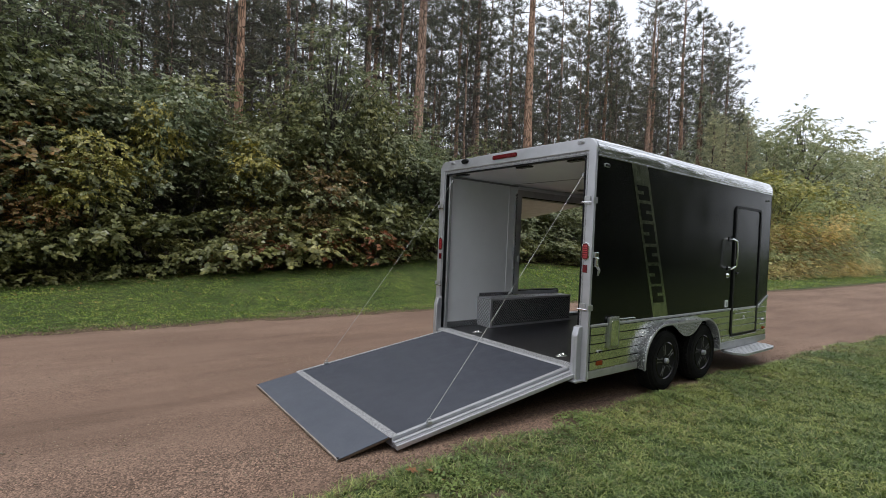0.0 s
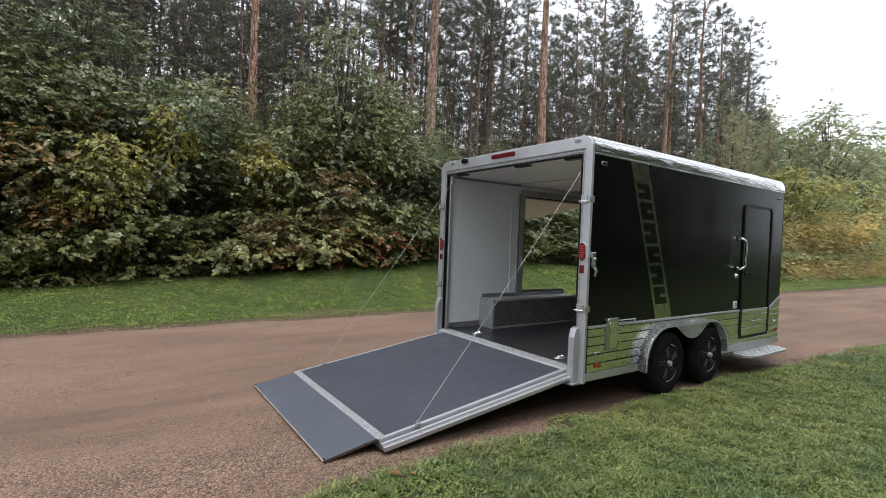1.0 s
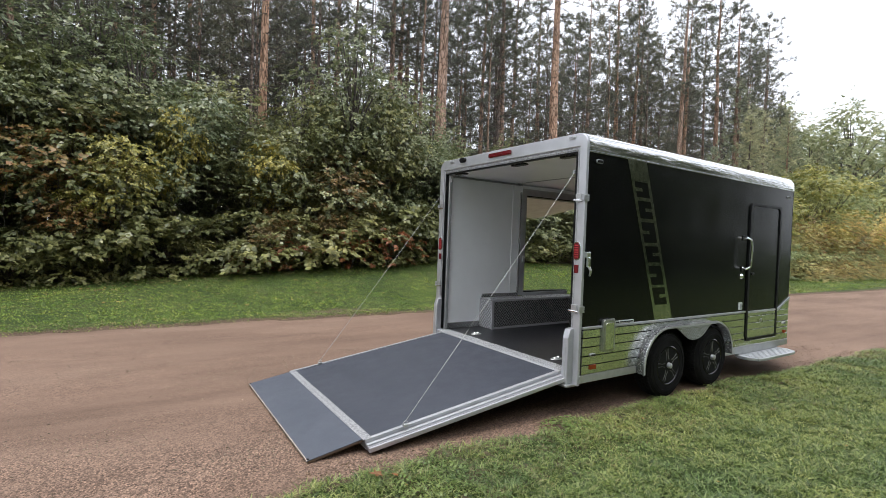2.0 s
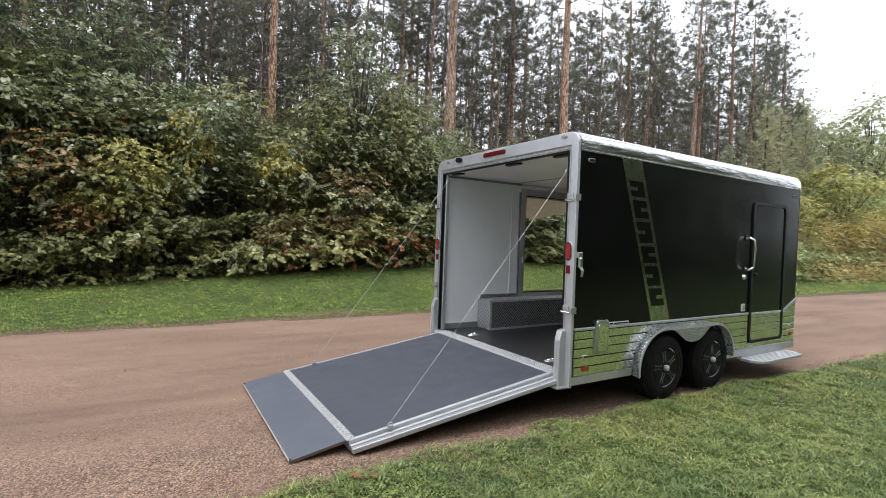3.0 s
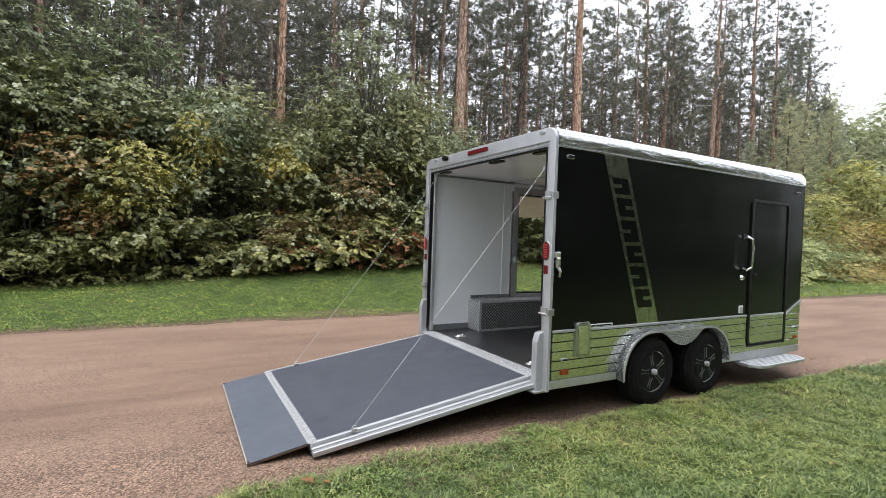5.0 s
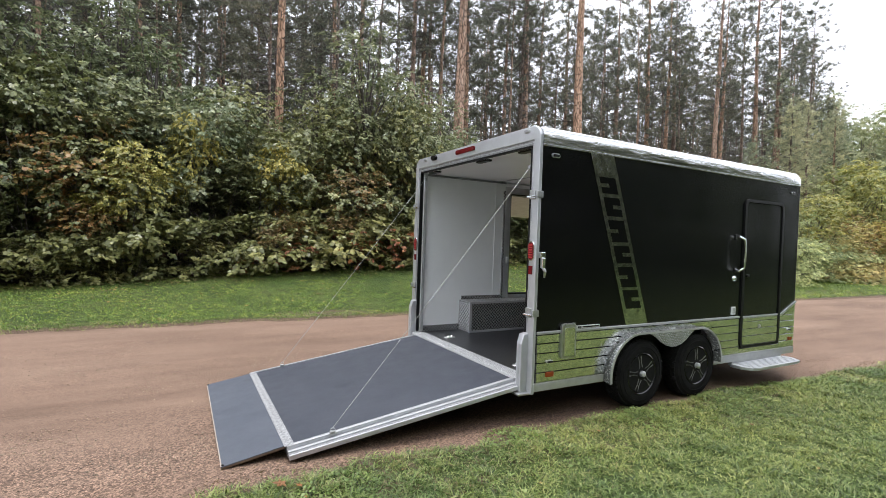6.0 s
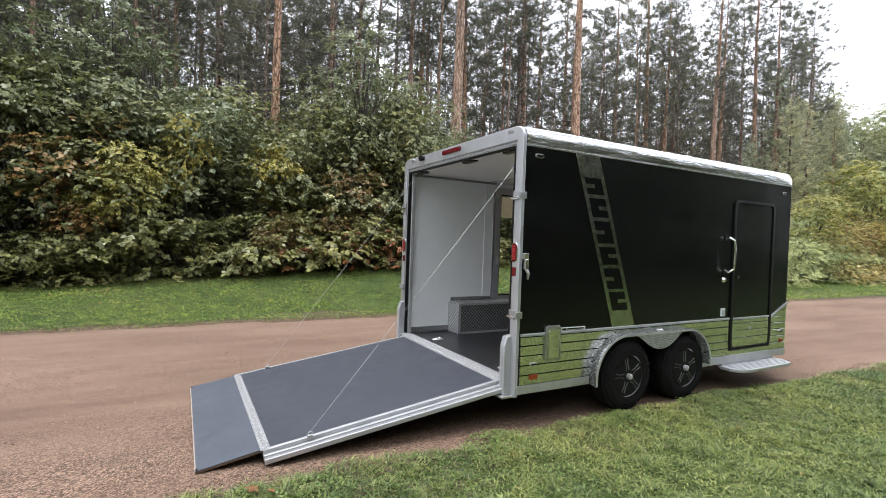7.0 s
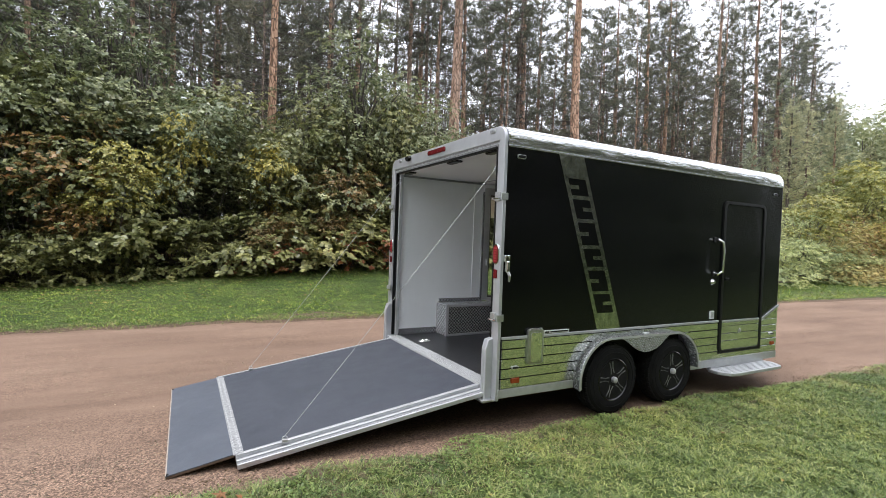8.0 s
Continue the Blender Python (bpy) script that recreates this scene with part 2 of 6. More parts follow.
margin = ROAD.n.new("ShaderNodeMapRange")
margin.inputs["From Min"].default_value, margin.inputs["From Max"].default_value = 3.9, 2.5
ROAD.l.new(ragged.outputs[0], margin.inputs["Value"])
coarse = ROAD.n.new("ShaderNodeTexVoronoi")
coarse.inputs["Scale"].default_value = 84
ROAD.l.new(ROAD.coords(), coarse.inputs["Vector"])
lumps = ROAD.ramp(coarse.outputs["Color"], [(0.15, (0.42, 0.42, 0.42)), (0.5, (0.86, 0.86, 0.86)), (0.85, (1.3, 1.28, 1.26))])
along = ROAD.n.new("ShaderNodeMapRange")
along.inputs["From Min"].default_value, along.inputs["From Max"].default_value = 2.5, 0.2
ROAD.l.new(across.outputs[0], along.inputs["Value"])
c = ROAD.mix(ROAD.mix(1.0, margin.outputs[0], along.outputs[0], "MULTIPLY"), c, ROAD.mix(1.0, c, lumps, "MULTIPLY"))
c = ROAD.mix(0.4, c, ROAD.mix(1.0, c, ROAD.ramp(ROAD.noise(130, 4), [(0.3, 0.2), (0.7, 1.85)]), "MULTIPLY"))
track = ROAD.ramp(ROAD.noise(2.2, 5, (0.12, 1.0, 1)), [(0.33, (0.72, 0.71, 0.7)), (0.55, (1.06, 1.06, 1.06))])
c = ROAD.mix(0.5, c, ROAD.mix(1.0, c, track, "MULTIPLY"))
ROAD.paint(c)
ROAD.bump(vor.outputs["Distance"], 0.3, 0.004)
ROAD.bump(coarse.outputs["Distance"], 0.35, 0.006)
ROAD.bump(ROAD.noise(140, 3), 0.6, 0.006)
ROAD.bump(ROAD.noise(9, 5, (0.4, 1, 1)), 0.35, 0.025)
M_ROAD = ROAD.m
M_PEBBLE = leaf_material("pebble", [(0.13, 0.1, 0.082), (0.23, 0.172, 0.138), (0.34, 0.27, 0.225), (0.18, 0.135, 0.11)], 0.85, 0.0)

SOIL = Mat("lawn_turf", (0.1, 0.12, 0.04), 0.95, 0.0, 0.2)
g = SOIL.ramp(SOIL.noise(0.8, 5), [(0.28, (0.036, 0.06, 0.016)), (0.5, (0.058, 0.084, 0.024)), (0.74, (0.098, 0.117, 0.04))])
g = SOIL.mix(0.75, g, SOIL.mix(1.0, g, SOIL.ramp(SOIL.noise(30, 5), [(0.32, 0.2), (0.68, 1.75)]), "MULTIPLY"))
low = SOIL.n.new("ShaderNodeSeparateXYZ")
SOIL.l.new(SOIL.tex.outputs["Object"], low.inputs[0])
rag = SOIL.n.new("ShaderNodeMath")
rag.operation = "MULTIPLY_ADD"
SOIL.l.new(SOIL.noise(9, 5), rag.inputs[0])
rag.inputs[1].default_value = -0.055
SOIL.l.new(low.outputs[2], rag.inputs[2])
turf = SOIL.ramp(rag.outputs[0], [(0.0, 0.0), (0.012, 1.0)])
dirt = SOIL.ramp(SOIL.noise(40, 4), [(0.3, (0.075, 0.052, 0.037)), (0.7, (0.2, 0.138, 0.1))])
litter = SOIL.ramp(SOIL.noise(22, 5), [(0.3, (0.028, 0.02, 0.013)), (0.7, (0.095, 0.065, 0.042))])
rim = SOIL.n.new("ShaderNodeMath")
rim.operation = "MULTIPLY_ADD"
SOIL.l.new(SOIL.noise(1.6, 5), rim.inputs[0])
rim.inputs[1].default_value = -1.6
SOIL.l.new(low.outputs[1], rim.inputs[2])
wood = SOIL.n.new("ShaderNodeMapRange")
wood.inputs["From Min"].default_value, wood.inputs["From Max"].default_value = 9.6, 10.2
SOIL.l.new(rim.outputs[0], wood.inputs["Value"])
SOIL.paint(SOIL.mix(wood.outputs[0], SOIL.mix(turf, dirt, g), litter))
SOIL.bump(SOIL.noise(45, 4), 1.0, 0.04)
M_SOIL = SOIL.m
M_BLADE = leaf_material("grass_blade", [(0.02, 0.036, 0.011), (0.112, 0.172, 0.046), (0.246, 0.312, 0.106), (0.054, 0.1, 0.028), (0.176, 0.248, 0.076), (0.34, 0.378, 0.172), (0.03, 0.056, 0.016)], 0.5, 0.25, ((0.55, 0.68, 0.6), (1.45, 1.28, 1.1)))
M_STRAW = leaf_material("dry_grass_blade", [(0.14, 0.115, 0.06), (0.27, 0.22, 0.12), (0.36, 0.31, 0.18), (0.19, 0.155, 0.08)], 0.6, 0.2)
M_BLADE_FAR = leaf_material("grass_blade_shaded", [(0.055, 0.112, 0.02), (0.135, 0.252, 0.042), (0.21, 0.33, 0.066), (0.1, 0.2, 0.035), (0.235, 0.31, 0.078), (0.29, 0.315, 0.1)], 0.65, 0.25, ((0.6, 0.68, 0.62), (1.5, 1.28, 1.1)))
M_LITTER = leaf_material("fallen_leaf", [(0.2, 0.08, 0.03), (0.34, 0.24, 0.07), (0.14, 0.07, 0.035), (0.4, 0.34, 0.1), (0.25, 0.15, 0.06)], 0.7, 0.15)
M_LITTER_BROWN = leaf_material("curled_brown_leaf", [(0.2, 0.085, 0.034), (0.28, 0.13, 0.055)], 0.7, 0.1)
M_LEAF = leaf_material("shrub_leaf_green", [(0.058, 0.078, 0.044), (0.15, 0.185, 0.104), (0.245, 0.28, 0.165), (0.11, 0.138, 0.077), (0.345, 0.375, 0.245), (0.178, 0.212, 0.118)], 0.36, 0.35)
M_LEAF_PALE = leaf_material("shrub_leaf_pale", [(0.07, 0.084, 0.038), (0.185, 0.203, 0.09), (0.285, 0.295, 0.135), (0.13, 0.148, 0.064), (0.23, 0.24, 0.106)], 0.38, 0.35)
M_LEAF_LOW = leaf_material("low_growth_leaf", [(0.08, 0.095, 0.042), (0.215, 0.232, 0.106), (0.325, 0.33, 0.152), (0.15, 0.166, 0.074), (0.27, 0.275, 0.124)], 0.38, 0.38)
M_LEAF_YELLOW = leaf_material("shrub_leaf_turning_yellow", [(0.15, 0.17, 0.055), (0.34, 0.33, 0.1), (0.48, 0.43, 0.14), (0.2, 0.22, 0.07), (0.38, 0.34, 0.11)], 0.45, 0.4)
M_LEAF_RUST = leaf_material("shrub_leaf_turning_rust", [(0.13, 0.12, 0.055), (0.34, 0.22, 0.1), (0.3, 0.16, 0.08), (0.18, 0.17, 0.07), (0.35, 0.26, 0.11)], 0.45, 0.4)
M_LEAF_RED = leaf_material("shrub_leaf_red", [(0.3, 0.1, 0.06), (0.4, 0.17, 0.09), (0.22, 0.12, 0.06), (0.36, 0.12, 0.08)], 0.5)
M_LEAF_GOLD = leaf_material("golden_leaf", [(0.46, 0.42, 0.2), (0.64, 0.54, 0.27), (0.7, 0.53, 0.26), (0.54, 0.5, 0.26), (0.68, 0.6, 0.34)], 0.5, 0.45, ((0.7, 0.78, 0.7), (1.25, 1.1, 0.95)))
# distance haze put into the far leaf tones, paler than real leaves
M_LEAF_FAR = leaf_material("haze_paled_leaf", [(0.25, 0.31, 0.16), (0.43, 0.485, 0.265), (0.56, 0.58, 0.33), (0.34, 0.395, 0.22), (0.5, 0.53, 0.295)], 0.45, 0.5, ((0.62, 0.68, 0.66), (1.3, 1.24, 1.1)))
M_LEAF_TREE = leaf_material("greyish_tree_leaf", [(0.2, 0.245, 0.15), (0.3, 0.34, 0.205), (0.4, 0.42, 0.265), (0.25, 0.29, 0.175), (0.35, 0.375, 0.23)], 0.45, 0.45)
M_NEEDLE = leaf_material("pine_needles", [(0.075, 0.083, 0.068), (0.14, 0.148, 0.124), (0.215, 0.22, 0.19)], 0.42, 0.35)
# haze put into the needle colour, lighter than real conifers
M_NEEDLE_HAZE = leaf_material("haze_paled_needles", [(0.28, 0.31, 0.23), (0.37, 0.4, 0.3), (0.46, 0.48, 0.37)], 0.5, 0.45)


def bark_material(name, stops, tones):
    """Scaly pine bark, its tone different from tree to tree."""
    k = Mat(name, stops[0], 0.9, 0.0, 0.2)
    cell = k.n.new("ShaderNodeTexVoronoi")
    cell.feature = "DISTANCE_TO_EDGE"
    cell.inputs["Scale"].default_value = 11
    k.l.new(k.coords((1, 1, 0.3)), cell.inputs["Vector"])
    who = k.n.new("ShaderNodeObjectInfo")
    scale = k.ramp(k.noise(5.5, 5, (1, 1, 0.35)), list(zip((0.28, 0.5, 0.75), stops)))
    scale = k.mix(1.0, scale, k.ramp(who.outputs["Random"], list(zip((0.0, 0.5, 1.0), tones))), "MULTIPLY")
    scale = k.mix(0.8, scale, k.mix(1.0, scale, k.ramp(k.noise(1.1, 4, (1, 1, 0.5)), [(0.35, (0.6, 0.58, 0.56)), (0.65, (1.25, 1.2, 1.15))]), "MULTIPLY"))
    k.paint(k.mix(1.0, scale, k.ramp(cell.outputs["Distance"], [(0.0, 0.28), (0.14, 1.0)]), "MULTIPLY"))
    k.bump(cell.outputs["Distance"], 0.8, 0.03)
    return k.m


M_BARK = bark_material("brown_pine_bark", [(0.2, 0.148, 0.122), (0.34, 0.255, 0.21), (0.48, 0.375, 0.315)], [(0.5, 0.55, 0.6), (0.95, 0.97, 1.0), (1.4, 1.25, 1.12)])
M_BARK_RED = bark_material("orange_red_pine_bark", [(0.3, 0.185, 0.135), (0.52, 0.34, 0.25), (0.66, 0.48, 0.38)], [(0.75, 0.82, 0.9), (1.0, 1.0, 1.0), (1.12, 1.04, 0.94)])
M_TWIG = two_tone("grey_brown_twig_bark", (0.06, 0.051, 0.046), (0.14, 0.12, 0.108), 18, 0.85, 0, 0.3, 40, 0.01, (1, 1, 0.3)).m

# ---------------------------------------------------------------- mesh helpers


def part(name, bm, material, parent=None, label="", smooth=False):
    me = bpy.data.meshes.new(name)
    bm.normal_update()
    bm.to_mesh(me)
    bm.free()
    me.materials.append(material)
    if smooth:
        me.shade_smooth()
        me.set_sharp_from_angle(angle=radians(38))
    ob = new(name, me)
    if parent is not None:
        ob.parent = parent
    if label:
        ob["label"] = label
    return ob


def box(bm, x0, x1, y0, y1, z0, z1, bevel=0.0, seg=2):
    vs = [bm.verts.new((x, y, z)) for x in (x0, x1) for y in (y0, y1) for z in (z0, z1)]
    fs = [bm.faces.new([vs[i] for i in q]) for q in ((0, 1, 3, 2), (4, 6, 7, 5), (0, 4, 5, 1), (2, 3, 7, 6), (0, 2, 6, 4), (1, 5, 7, 3))]
    if bevel:
        es = {e for f in fs for e in f.edges}
        bmesh.ops.bevel(bm, geom=list(es), offset=bevel, segments=seg, affect="EDGES", profile=0.5)
    return bm


def a_box(*a, **k):
    return box(bmesh.new(), *a, **k)


def prism(bm, pts, axis, d0, d1, bevel=0.0):
    """A flat outline drawn out along an axis: y takes (x, z), x takes (y, z), z takes (x, y)."""
    def at(p, d):
        return {"y": (p[0], d, p[1]), "x": (d, p[0], p[1]), "z": (p[0], p[1], d)}[axis]
    a = [bm.verts.new(at(p, d0)) for p in pts]
    b = [bm.verts.new(at(p, d1)) for p in pts]
    n = len(pts)
    fs = [bm.faces.new(a), bm.faces.new(b[::-1])]
    for i in range(n):
        fs.append(bm.faces.new((a[i], b[i], b[(i + 1) % n], a[(i + 1) % n])))
    bmesh.ops.recalc_face_normals(bm, faces=fs)
    if bevel:
        es = list(fs[0].edges) + list(fs[1].edges)
        bmesh.ops.bevel(bm, geom=es, offset=bevel, segments=2, affect="EDGES", profile=0.5)
    return bm


def rounded(x0, x1, z0, z1, r, n=5):
    out = []
    for cx, cz, a0 in ((x1 - r, z1 - r, 0), (x0 + r, z1 - r, 90), (x0 + r, z0 + r, 180), (x1 - r, z0 + r, 270)):
        for i in range(n + 1):
            a = radians(a0 + 90 * i / n)
            out.append((cx + r * math.cos(a), cz + r * math.sin(a)))
    return out


def ring_prism(bm, outer, inner, axis, d0, d1):
    """A flat ring between two outlines with as many points, drawn out along an axis."""
    def at(p, d):
        return {"y": (p[0], d, p[1]), "x": (d, p[0], p[1]), "z": (p[0], p[1], d)}[axis]
    loops = [[bm.verts.new(at(p, d)) for p in pts] for pts, d in ((outer, d0), (outer, d1), (inner, d1), (inner, d0))]
    n = len(outer)
    fs = []
    for k in range(4):
        A, B = loops[k], loops[(k + 1) % 4]
        for i in range(n):
            j = (i + 1) % n
            fs.append(bm.faces.new((A[i], A[j], B[j], B[i])))
    bmesh.ops.recalc_face_normals(bm, faces=fs)
    return bm


def tube(bm, pts, radii, n=8, cap=True):
    pts = [Vector(p) for p in pts]
    if not hasattr(radii, "__len__"):
        radii = [radii] * len(pts)
    radii = [float(r) for r in radii]
    rings = []
    ref = Vector((0.31, 0.17, 0.93)).normalized()
    for i, p in enumerate(pts):
        d = (pts[min(i + 1, len(pts) - 1)] - pts[max(i - 1, 0)]).normalized()
        u = d.cross(ref)
        if u.length < 0.1:
            u = d.cross(Vector((1, 0, 0)))
        u.normalize()
        v = d.cross(u)
        rings.append([bm.verts.new(p + radii[i] * (math.cos(2 * math.pi * k / n) * u + math.sin(2 * math.pi * k / n) * v)) for k in range(n)])
    for a, b in zip(rings, rings[1:]):
        for k in range(n):
            bm.faces.new((a[k], a[(k + 1) % n], b[(k + 1) % n], b[k]))
    if cap:
        bm.faces.new(rings[0][::-1])
        bm.faces.new(rings[-1])
    return bm


def lathe(bm, profile, n=40, axis="y", closed=False):
    """Turns a profile of (radius, along) round an axis through the origin."""
    rings = []
    for r, h in profile:
        ring = []
        for k in range(n):
            a = 2 * math.pi * k / n
            c, s = r * math.cos(a), r * math.sin(a)
            ring.append(bm.verts.new({"y": (c, h, s), "z": (c, s, h), "x": (h, c, s)}[axis]))
        rings.append(ring)
    pairs = list(zip(rings, rings[1:])) + ([(rings[-1], rings[0])] if closed else [])
    for a, b in pairs:
        for k in range(n):
            bm.faces.new((a[k], a[(k + 1) % n], b[(k + 1) % n], b[k]))
    if not closed:
        bm.faces.new(rings[0][::-1])
        bm.faces.new(rings[-1])
    bmesh.ops.recalc_face_normals(bm, faces=bm.faces)
    return bm


def raw_mesh(name, verts, faces, material):
    """A mesh from numpy arrays: verts (n, 3), faces (m, k)."""
    me = bpy.data.meshes.new(name)
    k = faces.shape[1]
    me.vertices.add(len(verts))
    me.vertices.foreach_set("co", np.asarray(verts, np.float32).ravel())
    me.loops.add(faces.size)
    me.loops.foreach_set("vertex_index", faces.astype(np.int32).ravel())
    me.polygons.add(len(faces))
    me.polygons.foreach_set("loop_start", np.arange(0, faces.size, k, dtype=np.int32))
    me.polygons.foreach_set("loop_total", np.full(len(faces), k, np.int32))
    me.update(calc_edges=True)
    me.materials.append(material)
    return me


def vnoise(x, y, seed=0):
    """Smooth value noise in 0..1 on numpy arrays."""
    xi, yi = np.floor(x).astype(np.int64), np.floor(y).astype(np.int64)
    fx, fy = x - xi, y - yi
    fx, fy = fx * fx * (3 - 2 * fx), fy * fy * (3 - 2 * fy)

    def h(a, b):
        v = np.sin(a * 127.1 + b * 311.7 + seed * 74.7) * 43758.5453
        return v - np.floor(v)

    return (h(xi, yi) * (1 - fx) + h(xi + 1, yi) * fx) * (1 - fy) + (h(xi, yi + 1) * (1 - fx) + h(xi + 1, yi + 1) * fx) * fy


# ---------------------------------------------------------------- ground and road


def near_edge(x):
    x = np.asarray(x, float)
    return 0.0 - 0.012 * np.clip(x, 0, 14) ** 1.6 - 0.03 * np.clip(-x - 1, 0, 6)


def far_edge(x):
    return 5.78 - 0.066 * np.clip(np.asarray(x, float), 0, 22)


def step01(t):
    t = np.clip(t, 0, 1)
    return t * t * (3 - 2 * t)


def ground_z(x, y):
    x, y = np.asarray(x, float), np.asarray(y, float)
    wob = 0.13 * (vnoise(x * 1.3, y * 1.3, 1) - 0.5) + 0.15 * (vnoise(x * 4.5, y * 4.5, 2) - 0.5)
    near = near_edge(x) - y + wob
    far = y - far_edge(x) + wob
    out = np.maximum(near, far)
    z = -0.05 + 0.09 * step01((out + 0.14) / 0.36)
    z = z + 0.05 * step01(near / 2.5) + 0.05 * (vnoise(x * 0.5, y * 0.5, 3) - 0.5) * step01(out / 1.0)
    rise = (0.53 + 0.064 * np.clip(x, -5, 5)) * step01((y - 6.2) / 5.5) + 0.02 * np.clip(y - 11.5, 0, 40)
    return z + rise * (y > 6) * (1 - 0.85 * step01((x - 9) / 13))


def sheet(xs, ys, height):
    X, Y = np.meshgrid(xs, ys, indexing="ij")
    Z = height(X, Y)
    v = np.stack([X, Y, Z], -1).reshape(-1, 3)
    nx, ny = len(xs), len(ys)
    i = (np.arange(nx - 1)[:, None] * ny + np.arange(ny - 1)[None]).ravel()
    return v, np.stack([i, i + ny, i + ny + 1, i + 1], 1)


def spread(lo, hi, fine, reach):
    inner = np.arange(lo, hi + fine / 2, fine)
    grow = []
    d, s = fine, 0.0
    while s < reach:
        d *= 1.28
        s += d
        grow.append(s)
    grow = np.array(grow)
    return np.concatenate([lo - grow[::-1], inner, hi + grow])


v, f = sheet(spread(-6, 12, 0.11, 1500), spread(-3.4, 11.5, 0.11, 1500), ground_z)
ground = new("ground", raw_mesh("ground", v, f, M_SOIL))
ground.data.shade_smooth()
tagged(ground, "mown green lawn rising gently to the forest edge", "ground", kind="structure")


def road_z(x, y):
    return 0.012 * (vnoise(x * 0.35, y * 1.4, 7) - 0.5) + 0.012 * (vnoise(x * 3.2, y * 3.2, 8) - 0.5) + 0.006 * (vnoise(x * 9, y * 9, 9) - 0.5)


xs = spread(-7, 12, 0.1, 420)
u = np.linspace(0, 1, 66)
X = np.repeat(xs[:, None], len(u), 1)
Y = (near_edge(xs) - 0.35)[:, None] * (1 - u) + (far_edge(xs) + 0.35)[:, None] * u
v = np.stack([X, Y, road_z(X, Y)], -1).reshape(-1, 3)
i = (np.arange(len(xs) - 1)[:, None] * len(u) + np.arange(len(u) - 1)[None]).ravel()
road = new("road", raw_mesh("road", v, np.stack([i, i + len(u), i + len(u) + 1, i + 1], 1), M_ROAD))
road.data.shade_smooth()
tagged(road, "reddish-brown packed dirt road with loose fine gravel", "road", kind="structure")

# ---------------------------------------------------------------- the trailer
trailer = tagged(new("enclosed_trailer"), "black enclosed cargo trailer with polished aluminium lower siding, rear ramp lowered", "trailer")
L, W = 4.28, 2.44
Z0, ZF, ZP, ZC, ZR = 0.30, 0.385, 0.812, 2.44, 2.60  # frame, floor, siding top, cove bottom, roof

# body shell
part("side_wall", a_box(0.015, L - 0.03, 0.0, 0.03, ZP - 0.02, ZC + 0.02, bevel=0.004), M_BLACK, trailer, "glossy black aluminium side panel")
for a in ((0.05, 0.82, ZF - 0.02), (0.82, 2.58, 0.80), (2.58, L - 0.05, ZF - 0.02)):
    part("wall_liner", a_box(a[0], a[1], 0.03, 0.09, a[2], ZC), M_WHITE, trailer, "white inner wall liner")
for a in ((0.02, 1.40, Z0, ZC), (3.12, L - 0.03, Z0, ZC), (1.40, 3.12, Z0, 0.385), (1.40, 3.12, 2.29, ZC)):
    part("side_wall", a_box(a[0], a[1], W - 0.03, W, a[2], a[3]), M_BLACK, trailer, "black outer panel beside the side hatch opening")
for a in ((0.05, 1.33, ZF, 2.41), (3.2, L - 0.05, ZF, 2.41), (1.33, 3.2, 2.36, 2.41)):
    part("wall_liner", a_box(a[0], a[1], 2.33, W - 0.03, a[2], a[3]), M_WHITE, trailer, "white inner wall liner")
part("front_wall", prism(bmesh.new(), [(L - 0.05, 0.03), (L, 0.06), (L + 0.02, W / 2), (L, W - 0.06), (L - 0.05, W - 0.03)], "z", Z0, ZC + 0.1), M_BLACK, trailer)
part("corner_trim", tube(bmesh.new(), [(L - 0.03, 0.03, Z0), (L - 0.03, 0.03, 1.3), (L - 0.03, 0.03, ZC)], 0.032, 14), M_BLACKTRIM, trailer, smooth=True)
part("roof", prism(bmesh.new(), [(0.10, ZR - 0.03), (0.12, ZR - 0.002), (0.7, ZR + 0.012), (W / 2, ZR + 0.016), (W - 0.7, ZR + 0.012), (W - 0.12, ZR - 0.002), (W - 0.10, ZR - 0.03)], "x", 0.03, L + 0.01), M_DULL, trailer, "pale aluminium roof sheet")
part("ceiling_panel", a_box(0.03, L - 0.05, 0.09, W - 0.03, 2.42, 2.445), M_WHITE, trailer, "white ceiling liner")
for x in (1.22, 2.44, 3.66):
    part("ceiling_seam", a_box(x - 0.012, x + 0.012, 0.09, 2.33, 2.414, 2.421, bevel=0.002), M_SEAM, trailer)


